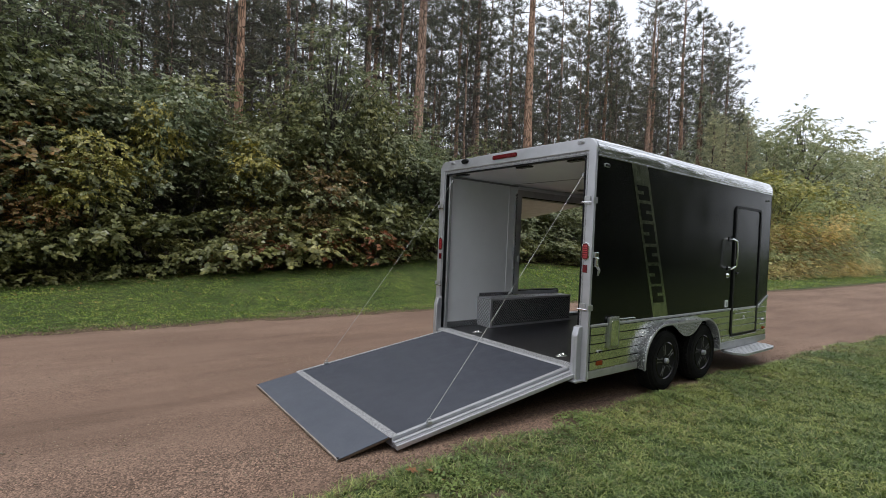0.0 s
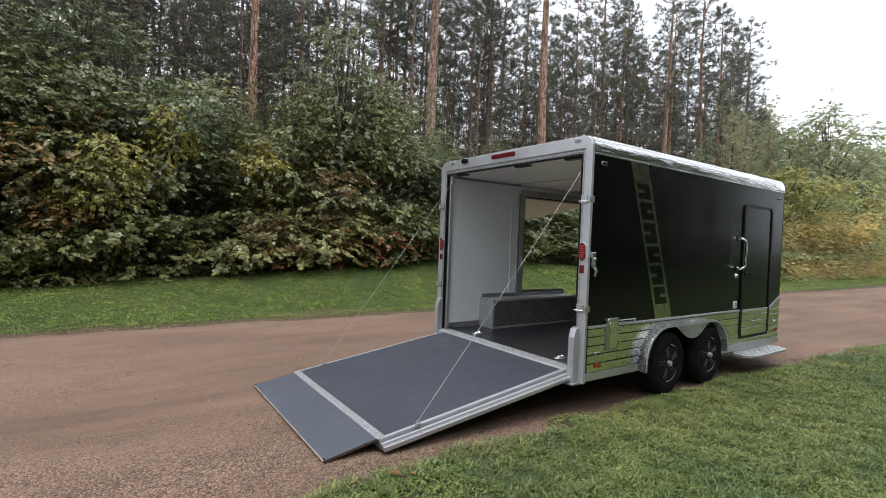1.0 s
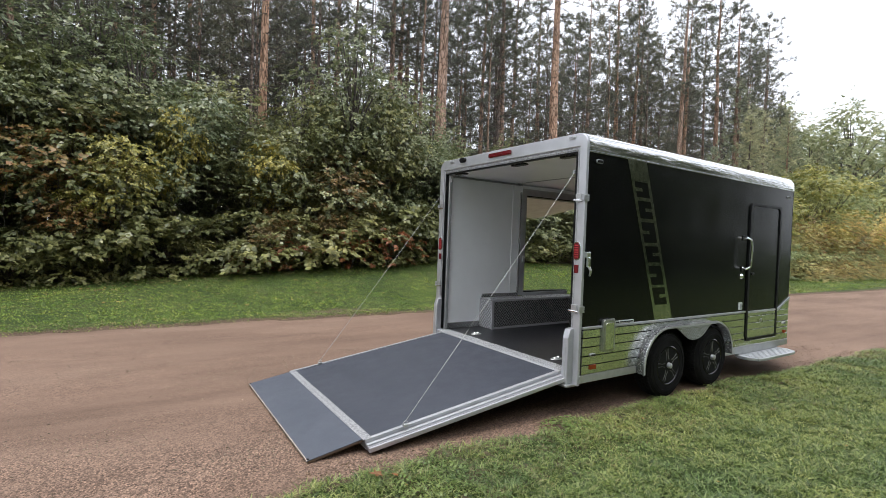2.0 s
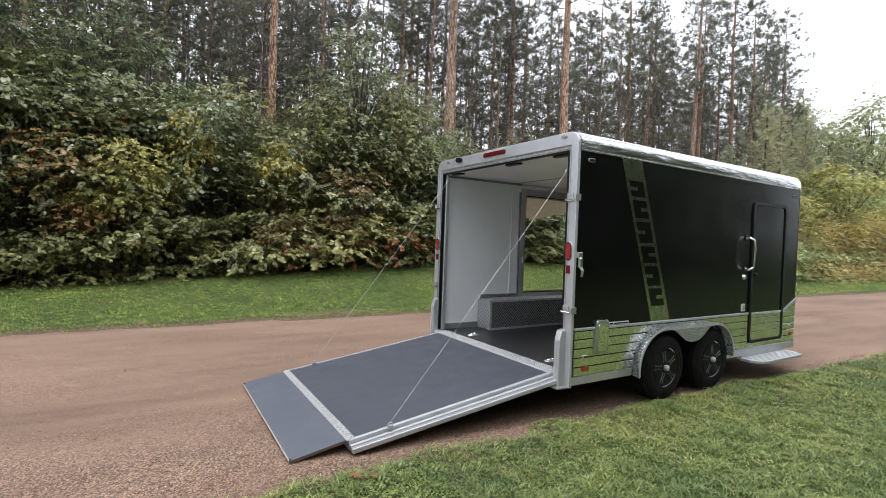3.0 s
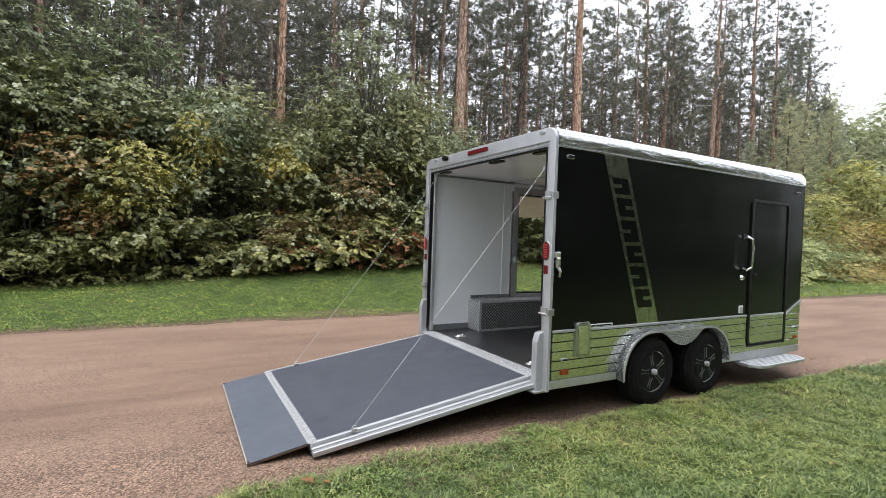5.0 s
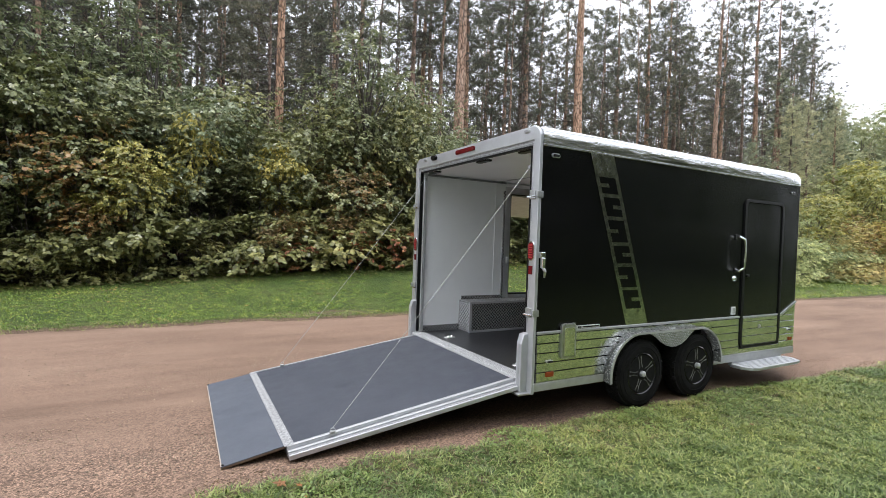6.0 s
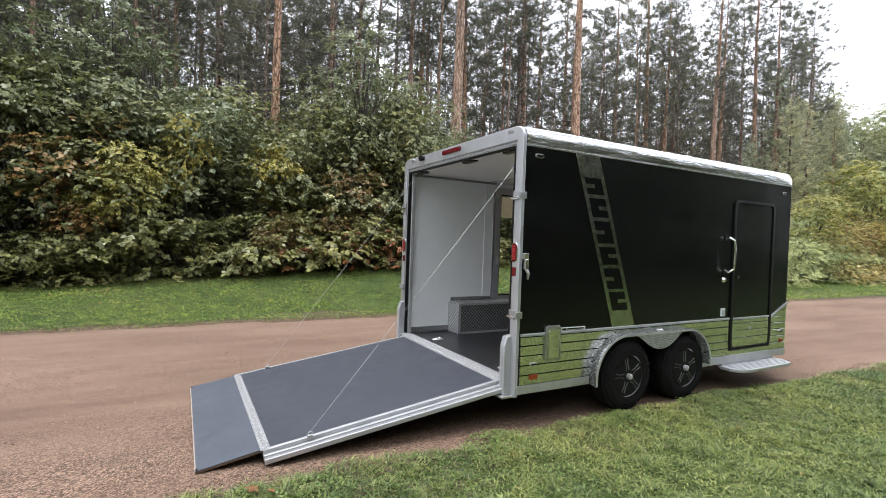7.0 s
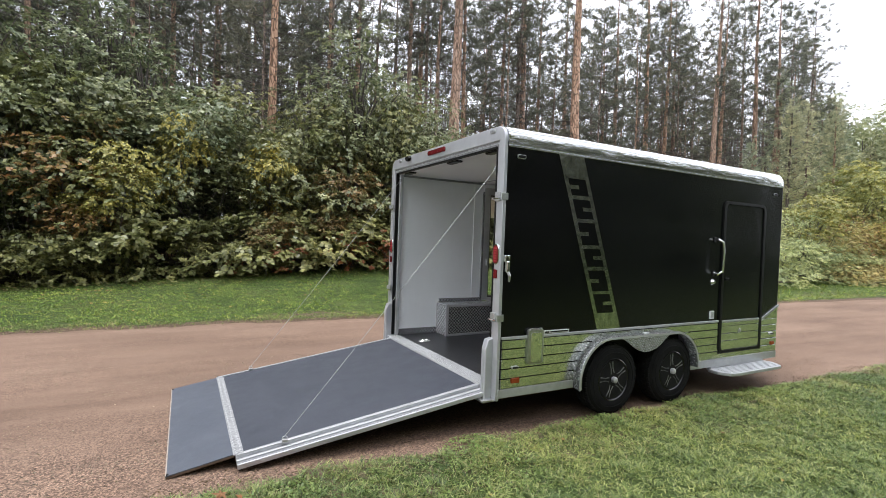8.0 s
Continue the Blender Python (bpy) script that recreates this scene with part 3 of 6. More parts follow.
def cove(y_wall, sign, name):
    """A quarter-round roof edge along the side, rounded down at its front end."""
    bm = bmesh.new()
    prof = [(0.0, ZC - 0.012), (-0.004, ZC), (-0.004, ZC + 0.012)]
    for i in range(0, 7):
        prof.append((-0.004 + 0.007 * (i / 6) ** 3, ZC + 0.016 + 0.076 * i / 6))
    for i in range(1, 11):
        a = radians(10 + 8 * i)
        prof.append((0.086 - 0.074 * math.cos(a), ZR - 0.068 + 0.068 * math.sin(a)))
    prof += [(0.125, ZR - 0.03), (0.02, ZC)]
    xs = [0.02] + [0.02 + (L - 0.07) * k / 16 for k in range(1, 17)]
    stations = [(x, 0.0, 1.0) for x in xs]
    for k in range(1, 7):
        a = radians(15 * k)
        stations.append((L - 0.05 + 0.09 * math.sin(a), 0.05 * (1 - math.cos(a)), 0.35 + 0.65 * math.cos(a)))
    rings = []
    for x, inset, k in stations:
        rings.append([bm.verts.new((x, y_wall + sign * (max(p[0], -0.004) + inset), ZC + (p[1] - ZC) * k)) for p in prof])
    n = len(prof)
    for a, b in zip(rings, rings[1:]):
        for k in range(n):
            bm.faces.new((a[k], a[(k + 1) % n], b[(k + 1) % n], b[k]))
    bm.faces.new(rings[0])
    bm.faces.new(rings[-1][::-1])
    bmesh.ops.recalc_face_normals(bm, faces=bm.faces)
    return part(name, bm, M_COVE, trailer, "mirror-polished rounded roof edge", smooth=True)


cove(0.0, 1, "roof_cove")
cove(W, -1, "roof_cove")
part("cove_lip", a_box(0.02, L - 0.02, -0.006, 0.004, ZC - 0.022, ZC - 0.004, bevel=0.003), M_COVE, trailer)

# slanted polished stripe with dark plain blocks
def on_stripe(s, k):
    """A point of the stripe: s from its top (0) to its foot (1), k across it."""
    x0 = 0.57 + (1.127 - 0.57) * s
    w = 0.30 + 0.012 * s
    return x0 + w * k, ZC - 0.022 + (ZP - ZC + 0.024) * s


part("front_panel", prism(bmesh.new(), [on_stripe(0, 0.5), (L - 0.055, ZC - 0.022), (L - 0.055, ZP - 0.01), on_stripe(1, 0.5)], "y", -0.002, 0.001), M_CHARCOAL, trailer, "charcoal grey aluminium side panel ahead of the stripe")
stripe = part("stripe", prism(bmesh.new(), [on_stripe(0, 0), on_stripe(0, 1), on_stripe(1, 1), on_stripe(1, 0)], "y", -0.004, 0.002), M_STRIPE, trailer, "slanted mirror-polished aluminium stripe")
for k, (a, b) in enumerate(((0.13, 0.215), (0.245, 0.345), (0.375, 0.495), (0.525, 0.62), (0.65, 0.765), (0.79, 0.895))):
    mid = 0.5 * (a + b)
    p, q = (0.84, 0.48) if k % 2 else (0.16, 0.52)
    pts = [on_stripe(a - 0.004, 1 - p), on_stripe(b + 0.004, 1 - p), on_stripe(b + 0.004, p), on_stripe(mid + 0.011, p), on_stripe(mid + 0.011, q), on_stripe(mid - 0.011, q), on_stripe(mid - 0.011, p), on_stripe(a - 0.004, p)]
    part("stripe_mark", prism(bmesh.new(), pts, "y", -0.0065, -0.0035), M_BLACK, trailer, "plain dark slotted block on the stripe")

# polished plank siding, plank by plank
ROWS_Z = [0.376, 0.461, 0.545, 0.629, 0.713, 0.790]
part("bottom_rail", a_box(0.0, 0.845, -0.012, 0.05, Z0, 0.372, bevel=0.005), M_DULL, trailer, "plain aluminium bottom rail")
part("bottom_rail", a_box(2.555, L - 0.02, -0.012, 0.05, Z0 - 0.01, 0.372, bevel=0.005), M_DULL, trailer, "plain aluminium bottom rail")
for a in ((0.03, 0.84, 0.36), (0.84, 2.56, 0.745), (2.56, L - 0.05, 0.36)):
    part("siding_backing", a_box(a[0], a[1], 0.006, 0.03, a[2], ZP), M_BLACKTRIM, trailer)
part("siding_trim", a_box(0.02, 3.03, -0.016, 0.004, 0.793, ZP + 0.006, bevel=0.005), M_ALU, trailer, "bright trim strip")


def plank(x0, x1, z0, z1, y0=-0.010, y1=0.007):
    part("siding_plank", a_box(x0, x1, y0, y1, z0 + 0.004, z1 - 0.004, bevel=0.0015, seg=1), M_POL, trailer)


for z0, z1 in zip(ROWS_Z, ROWS_Z[1:]):
    zm = 0.5 * (z0 + z1)
    if zm < 0.73:
        arc = [z0 + 0.004 + (z1 - z0 - 0.008) * k / 5 for k in range(6)]
        bow = [math.sqrt(0.392 ** 2 - (z - 0.355) ** 2) for z in arc]
        part("siding_plank", prism(bmesh.new(), [(0.025, arc[-1]), (0.025, arc[0])] + [(1.235 - b, z) for b, z in zip(bow, arc)], "y", -0.010, 0.007, bevel=0.0015), M_POL, trailer)
        part("siding_plank", prism(bmesh.new(), [(3.035, arc[0]), (3.035, arc[-1])] + [(2.165 + b, z) for b, z in zip(bow[::-1], arc[::-1])], "y", -0.010, 0.007, bevel=0.0015), M_POL, trailer)
    else:
        plank(0.025, 3.035, z0, z1)
    plank(3.90, L - 0.03, z0, z1)
# the raised front corner of the siding
for k, (z0, z1) in enumerate(((0.79, 0.868), (0.868, 0.94))):
    x_cut0 = 3.90 + (z0 - 0.785) / (0.945 - 0.785) * 0.36
    x_cut1 = 3.90 + (z1 - 0.785) / (0.945 - 0.785) * 0.36
    if x_cut1 < L - 0.035:
        pts = [(x_cut0, z0 + 0.003), (L - 0.03, z0 + 0.003), (L - 0.03, z1 - 0.003), (x_cut1, z1 - 0.003)]
    else:
        pts = [(x_cut0, z0 + 0.003), (L - 0.03, z0 + 0.003), (L - 0.03, z1 - 0.003)]
    part("siding_plank", prism(bmesh.new(), pts, "y", -0.010, 0.001), M_POL, trailer)
part("siding_trim", prism(bmesh.new(), [(3.885, 0.775), (3.90, 0.775), (4.27, 0.938), (4.27, 0.955), (4.255, 0.955), (3.885, 0.795)], "y", -0.017, -0.002), M_ALU, trailer, "bright slanted trim strip")

# entry door
part("siding_plank", a_box(3.04, 3.895, -0.010, 0.007, 0.376, 0.432, bevel=0.004), M_POL, trailer)
door = part("entry_door", prism(bmesh.new(), rounded(3.075, 3.845, 0.46, 2.145, 0.06), "y", -0.008, 0.004), M_CHARCOAL, trailer, "charcoal side entry door with polished lower planks")
out, inn = rounded(3.035, 3.885, 0.435, 2.18, 0.085), rounded(3.078, 3.842, 0.466, 2.148, 0.055)
part("gasket", ring_prism(bmesh.new(), out, inn, "y", -0.020, 0.002), M_BLACKTRIM, door, "black rubber door frame")
for k, (z0, z1) in enumerate(((0.469, 0.575), (0.575, 0.66), (0.66, 0.745), (0.745, 0.79))):
    part("door_plank", a_box(3.085, 3.835, -0.016, -0.007, z0 + 0.003, z1 - 0.003, bevel=0.003), M_POL, door)
part("door_trim", a_box(3.085, 3.835, -0.021, -0.007, 0.79, 0.812, bevel=0.004), M_ALU, door)
part("key_lock", lathe(bmesh.new(), [(0.001, -0.02), (0.016, -0.019), (0.024, -0.012), (0.026, 0.0)], 20), M_HATCH, door, smooth=True).location = (3.44, -0.005, 0.68)
part("lever", a_box(3.10, 3.16, -0.035, -0.012, 1.27, 1.30, bevel=0.008), M_BLACKTRIM, door)
grab = [(2.90, -0.002, 1.72), (2.90, -0.05, 1.735), (2.925, -0.09, 1.70), (2.93, -0.095, 1.6), (2.93, -0.095, 1.45), (2.925, -0.09, 1.38), (2.90, -0.05, 1.345), (2.90, -0.002, 1.36)]
handle = part("grab_handle", tube(bmesh.new(), grab, 0.014, 10), M_CHROME, trailer, "polished tubular grab handle", smooth=True)
for z in (1.73, 1.35):
    part("handle_foot", a_box(2.875, 2.925, -0.012, 0.002, z - 0.03, z + 0.03, bevel=0.005), M_BLACKTRIM, handle)
part("deadbolt", lathe(bmesh.new(), [(0.001, -0.026), (0.02, -0.025), (0.028, -0.012), (0.034, 0.0)], 20), M_CHROME, trailer, smooth=True).location = (2.895, -0.002, 1.255)
sw = part("switch_plate", a_box(2.86, 2.94, -0.014, 0.001, 0.838, 0.93, bevel=0.006), M_CLEARLENS, trailer, "small white outlet cover")
for k in range(3):
    part("slot", a_box(2.878 + 0.018 * k, 2.888 + 0.018 * k, -0.017, -0.012, 0.852, 0.915), M_SEAM, sw)

# step under the door
step = part("entry_step", prism(bmesh.new(), [(2.90, 0.0), (4.02, 0.0), (4.04, -0.10), (3.96, -0.225), (3.86, -0.245), (3.06, -0.245), (2.96, -0.225), (2.89, -0.12)], "z", 0.235, 0.27, bevel=0.006), M_ALU, trailer, "bright aluminium fold-down entry step")
for k in range(6):
    part("tread_bar", a_box(2.97 + 0.012 * (k > 4), 3.95 - 0.012 * (k > 4), -0.215 + 0.034 * k, -0.197 + 0.034 * k, 0.268, 0.276, bevel=0.003), M_DULL, step)
part("step_hanger", a_box(2.94, 4.0, 0.0, 0.05, 0.24, 0.335, bevel=0.006), M_DULL, step)

# access hatch, badge, marker lamps on the side
hatch = part("access_hatch", prism(bmesh.new(), rounded(0.285, 0.455, 0.565, 0.875, 0.03), "y", -0.034, 0.0, bevel=0.006), M_HATCH, trailer, "bright aluminium framed access hatch")
part("hatch_lid", prism(bmesh.new(), rounded(0.31, 0.43, 0.59, 0.845, 0.02), "y", -0.041, -0.032, bevel=0.003), M_POL, hatch)
for x in (0.325, 0.415):
    part("hatch_hinge", a_box(x - 0.012, x + 0.012, -0.044, -0.02, 0.862, 0.882, bevel=0.004), M_STEEL, hatch)
badge = part("badge", a_box(0.475, 0.765, -0.012, 0.0, 0.822, 0.848, bevel=0.002), M_BADGE, trailer, "small pale badge with unreadable writing bars")
part("writing_bar", a_box(0.485, 0.53, -0.0145, -0.011, 0.828, 0.842), M_BLACKTRIM, badge)
part("writing_bar", a_box(0.545, 0.75, -0.0145, -0.011, 0.830, 0.841), M_BLACKTRIM, badge)


def oval_lamp(x, z, w, h, lens, label, y=-0.001):
    lamp = part("marker_lamp", prism(bmesh.new(), rounded(x - w / 2, x + w / 2, z - h / 2, z + h / 2, h * 0.49), "y", y - 0.012, y + 0.002, bevel=0.002), M_STEEL, trailer, label)
    part("lens", prism(bmesh.new(), rounded(x - w * 0.4, x + w * 0.4, z - h * 0.32, z + h * 0.32, h * 0.31), "y", y - 0.02, y - 0.010, bevel=0.003), lens, lamp)


oval_lamp(0.155, 2.345, 0.09, 0.036, M_DARKLENS, "small chrome oval clearance lamp")
oval_lamp(4.09, 2.325, 0.08, 0.03, M_DARKLENS, "small chrome oval clearance lamp")
oval_lamp(0.165, 0.552, 0.075, 0.026, M_DARKLENS, "small chrome oval side lamp", -0.01)
oval_lamp(4.12, 0.60, 0.075, 0.026, M_DARKLENS, "small chrome oval side lamp", -0.01)
part("reflector", a_box(0.13, 0.215, -0.022, -0.008, 0.418, 0.462, bevel=0.005), M_AMBER, trailer, "orange side reflector")
part("reflector", a_box(4.12, 4.19, -0.022, -0.008, 0.46, 0.5, bevel=0.005), M_AMBER, trailer, "orange side reflector")

# rear frame
def portal(y_in, z_in, y_out, z_out, r):
    """An upturned U round the rear opening, with rounded upper corners."""
    pts = [(y_out, Z0 - 0.02)]
    for k in range(9):
        a = radians(180 - 90 * k / 8)
        pts.append((y_out + r + r * math.cos(a), z_out - r + r * math.sin(a)))
    for k in range(9):
        a = radians(90 - 90 * k / 8)
        pts.append((W - y_out - r + r * math.cos(a), z_out - r + r * math.sin(a)))
    pts += [(W - y_out, Z0 - 0.02), (W - y_in, Z0 - 0.02), (W - y_in, z_in), (y_in, z_in), (y_in, Z0 - 0.02)]
    return pts


rear = part("rear_frame", prism(bmesh.new(), portal(0.080, 2.475, -0.004, ZR - 0.002, 0.11), "x", -0.02, 0.014, bevel=0.006), M_ALU, trailer, "satin aluminium rear door frame")
inner_frame = part("inner_frame", prism(bmesh.new(), portal(0.113, 2.434, 0.079, 2.476, 0.004), "x", -0.006, 0.05, bevel=0.003), M_HINGE, rear, "grey stepped inner frame")
for y0, y1, z0, z1 in ((0.094, 0.100, 0.30, 2.455), (W - 0.100, W - 0.094, 0.30, 2.455), (0.10, W - 0.10, 2.450, 2.456)):
    part("frame_bead", a_box(-0.011, -0.005, y0, y1, z0, z1, bevel=0.002), M_ALU, inner_frame)
for y0, y1 in ((0.112, 0.128), (W - 0.128, W - 0.112)):
    part("door_seal", a_box(-0.012, 0.03, y0, y1, 0.40, 2.43, bevel=0.003), M_BLACKTRIM, rear, "black rubber door seal")
part("door_seal", a_box(-0.012, 0.03, 0.128, W - 0.128, 2.418, 2.434, bevel=0.003), M_BLACKTRIM, rear, "black rubber door seal")
part("inner_channel", a_box(0.03, 0.075, W - 0.155, W - 0.112, 0.40, 2.42, bevel=0.004), M_DULL, rear)
part("inner_channel", a_box(0.03, 0.075, 0.112, 0.15, 0.40, 2.42, bevel=0.004), M_DULL, rear)
for y0 in (0.03, W - 0.155):
    pts = [(0.0, 0.285), (-0.09, 0.285), (-0.09, 0.71), (-0.065, 0.79), (-0.02, 0.80), (0.0, 0.80)]
    guard = part("post_guard", prism(bmesh.new(), pts, "y", y0 + 0.03, y0 + 0.1, bevel=0.01), M_ALU, rear, "bright bent aluminium post guard")
    part("guard_groove", a_box(-0.094, -0.085, y0 + 0.055, y0 + 0.075, 0.32, 0.70, bevel=0.002), M_DULL, guard)
    part("guard_foot", a_box(-0.13, 0.02, y0 - 0.005, y0 + 0.125, 0.268, 0.288, bevel=0.006), M_STEEL, guard)
part("sill_plate", a_box(-0.062, 0.085, 0.112, W - 0.112, ZF - 0.03, ZF + 0.006, bevel=0.003), M_PLATE_XY, rear, "tread-plate aluminium threshold")
part("sill_hinge", tube(bmesh.new(), [(-0.07, 0.16, ZF - 0.012), (-0.07, 1.2, ZF - 0.012), (-0.07, W - 0.2, ZF - 0.012)], 0.016, 10), M_STEEL, rear, smooth=True)
part("rear_crossmember", a_box(-0.01, 0.05, 0.09, W - 0.09, Z0 - 0.03, ZF - 0.03, bevel=0.006), M_DULL, rear)

for y, side in ((0.062, -1), (W - 0.062, 1)):
    lamp = part("tail_lamp", prism(bmesh.new(), rounded(y - 0.042, y + 0.042, 1.425, 1.60, 0.041), "x", -0.027, -0.018, bevel=0.003), M_CHROME, trailer, "oval red tail lamp in a bright bezel")
    part("lens", prism(bmesh.new(), rounded(y - 0.034, y + 0.034, 1.435, 1.59, 0.033), "x", -0.031, -0.022, bevel=0.003), M_RED, lamp, "red lens")
    for k in range(6):
        part("diode_row", a_box(-0.034, -0.030, y - 0.022, y + 0.022, 1.453 + 0.021 * k, 1.465 + 0.021 * k, bevel=0.001), M_DIODE, lamp)
    part("reflector", a_box(-0.028, -0.017, y - 0.024, y + 0.024, 1.31, 1.385, bevel=0.003), M_RED, trailer, "red rectangular reflector")
    for z in (2.0, 0.98):
        br = part("latch_bracket", a_box(-0.036, -0.015, y - 0.034, y + 0.034, z - 0.04, z + 0.04, bevel=0.005), M_STEEL, trailer, "bright metal latch bracket")
        part("latch_pin", tube(bmesh.new(), [(-0.038, y - 0.055, z - 0.02), (-0.038, y, z - 0.02), (-0.038, y + 0.055, z - 0.02)], 0.008, 8), M_CHROME, br, smooth=True)
        part("latch_tab", a_box(-0.04, 0.03, y + side * 0.062, y + side * 0.074, z - 0.03, z + 0.03, bevel=0.004), M_STEEL, br)
cam_lock = part("cam_lock", a_box(0.01, 0.06, -0.034, 0.0, 1.455, 1.51, bevel=0.006), M_CHROME, trailer, "chrome door hasp on the side wall")
part("hasp_arm", a_box(0.02, 0.05, -0.048, -0.006, 1.37, 1.46, bevel=0.008), M_CHROME, cam_lock)
part("hasp_tail", tube(bmesh.new(), [(0.035, -0.03, 1.38), (0.045, -0.05, 1.34), (0.055, -0.03, 1.29)], [0.014, 0.013, 0.009], 8), M_STEEL, cam_lock, smooth=True)

bar = part("brake_lamp", prism(bmesh.new(), rounded(1.03, 1.42, 2.522, 2.572, 0.02), "x", -0.034, -0.018, bevel=0.004), M_RED, trailer, "long red high-mounted brake lamp")
for k in range(3):
    part("lens_segment", a_box(-0.039, -0.032, 1.05 + 0.125 * k, 1.15 + 0.125 * k, 2.533, 2.561, bevel=0.003), M_RED, bar)
part("rear_camera", prism(bmesh.new(), [(1.86, 2.56), (1.88, 2.585), (1.96, 2.585), (1.98, 2.56), (1.95, 2.53), (1.89, 2.53)], "x", -0.055, -0.018, bevel=0.005), M_BLACKTRIM, trailer, "small black rear camera")
for y in (0.175, W - 0.26):
    lamp = part("clearance_lamp", prism(bmesh.new(), rounded(y - 0.04, y + 0.04, 2.545, 2.58, 0.017), "x", -0.03, -0.018, bevel=0.003), M_STEEL, trailer, "small grey oval clearance lamp")
    part("lens", prism(bmesh.new(), rounded(y - 0.026, y + 0.026, 2.552, 2.573, 0.01), "x", -0.036, -0.029, bevel=0.002), M_HINGE, lamp)
for x, y in ((0.075, 0.28), (0.075, 1.0), (0.075, 2.09)):
    lamp = part("loading_lamp", prism(bmesh.new(), rounded(x - 0.04, x + 0.04, y - 0.12, y + 0.12, 0.038), "z", 2.405, 2.422, bevel=0.006), M_DARKLENS, trailer, "dark oval loading lamp under the ceiling")
part("dome_lamp", lathe(bmesh.new(), [(0.001, -0.02), (0.06, -0.018), (0.085, -0.004), (0.09, 0.0)], 24, "z"), M_DARKLENS, trailer, smooth=True).location = (2.3, 1.9, 2.42)

# interior
part("cargo_floor", a_box(0.06, L - 0.05, 0.09, 2.33, ZF - 0.03, ZF, bevel=0.0), M_RUBFLOOR, trailer, "black rubber cargo floor")
part("kick_plate", a_box(0.075, 0.64, 2.318, 2.332, ZF + 0.001, 0.462, bevel=0.002), M_PLATE_XZ, trailer, "tread-plate kick strip along the liner")
part("edge_plate", a_box(1.300, 1.327, 2.314, 2.334, 0.786, 2.30, bevel=0.002), M_PLATE_XZ, trailer, "tread-plate strip beside the side hatch")
part("edge_plate", a_box(0.66, 1.298, 2.318, 2.334, 0.785, 0.835, bevel=0.002), M_PLATE_XZ, trailer, "tread-plate strip above the wheel-well box")
part("wall_trim", a_box(1.16, 1.175, 2.322, 2.333, ZF, 2.41, bevel=0.003), M_WHITE, trailer)
part("wall_trim", a_box(0.09, 1.33, 2.31, 2.333, 2.395, 2.418, bevel=0.003), M_GROOVE, trailer)
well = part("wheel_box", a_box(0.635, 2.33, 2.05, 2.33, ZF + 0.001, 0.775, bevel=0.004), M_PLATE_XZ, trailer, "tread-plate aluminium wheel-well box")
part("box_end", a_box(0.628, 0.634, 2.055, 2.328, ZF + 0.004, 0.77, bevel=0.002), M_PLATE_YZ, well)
part("box_lid", a_box(0.63, 2.335, 2.046, 2.33, 0.775, 0.783, bevel=0.002), M_PLATE_XY, well)
part("box_corner", a_box(0.622, 0.66, 2.042, 2.052, ZF + 0.002, 0.782, bevel=0.002), M_ALU, well)
part("box_edge", a_box(0.63, 2.335, 2.04, 2.049, 0.758, 0.786, bevel=0.002), M_ALU, well)
part("box_foot", a_box(0.62, 2.34, 2.03, 2.05, ZF + 0.001, ZF + 0.028, bevel=0.003), M_ALU, well)

# side hatch opening and its raised door
esc = part("hatch_frame", a_box(1.33, 3.2, 2.318, W + 0.006, 2.265, 2.36, bevel=0.004), M_DULL, trailer, "grey aluminium frame of the side hatch")
for a in ((1.33, 1.425, 0.79, 2.265), (3.12, 3.2, 0.43, 2.265), (1.425, 2.36, 0.784, 0.835), (2.36, 3.2, 0.39, 0.43)):
    part("frame_member", a_box(a[0], a[1], 2.318, W + 0.006, a[2], a[3], bevel=0.004), M_DULL, esc)
part("frame_seal", a_box(1.425, 1.44, 2.33, W + 0.004, 0.835, 2.265, bevel=0.003), M_BLACKTRIM, esc)
part("frame_seal", a_box(1.44, 3.12, 2.33, W + 0.004, 2.25, 2.265, bevel=0.003), M_BLACKTRIM, esc)
part("frame_seal", a_box(1.44, 2.36, 2.335, W + 0.004, 0.835, 0.85, bevel=0.003), M_BLACKTRIM, esc)
part("frame_latch", a_box(1.375, 1.41, 2.29, 2.32, 1.28, 1.37, bevel=0.006), M_STEEL, esc)
side_door = part("side_hatch_door", a_box(1.44, 3.11, -0.02, 0.02, -1.42, 0.0, bevel=0.006), M_DULL, trailer, "side hatch door swung up and out")
side_door.matrix_basis = pose(0, W + 0.03, 2.28, 81, 0, 0)
part("inner_skin", a_box(1.47, 3.08, -0.026, -0.019, -1.39, -0.03, bevel=0.002), M_DULL, side_door, "satin inner skin")

# ties in the floor
def tie_ring(x, y):
    tray = part("tie_down", lathe(bmesh.new(), [(0.001, 0.001), (0.055, 0.002), (0.07, 0.006), (0.078, 0.0)], 24, "z"), M_STEEL, trailer, "recessed steel tie-down ring")
    tray.location = (x, y, ZF + 0.003)
    tray.scale = (1.0, 0.62, 1.0)
    bm = tube(bmesh.new(), [(0.04 * math.cos(a), 0.04 * math.sin(a), 0.012) for a in [2 * math.pi * k / 16 for k in range(17)]], 0.006, 6, cap=False)
    part("ring", bm, M_CHROME, tray, smooth=True)


for x, y in ((0.24, 1.87), (0.24, 0.50)):
    tie_ring(x, y)

# ---------------------------------------------------------------- wheels and fender
CX, CZ, RT = (1.30, 2.16), 0.342, 0.338
FC, FZ, FR = (1.235, 2.165), 0.355, 0.405
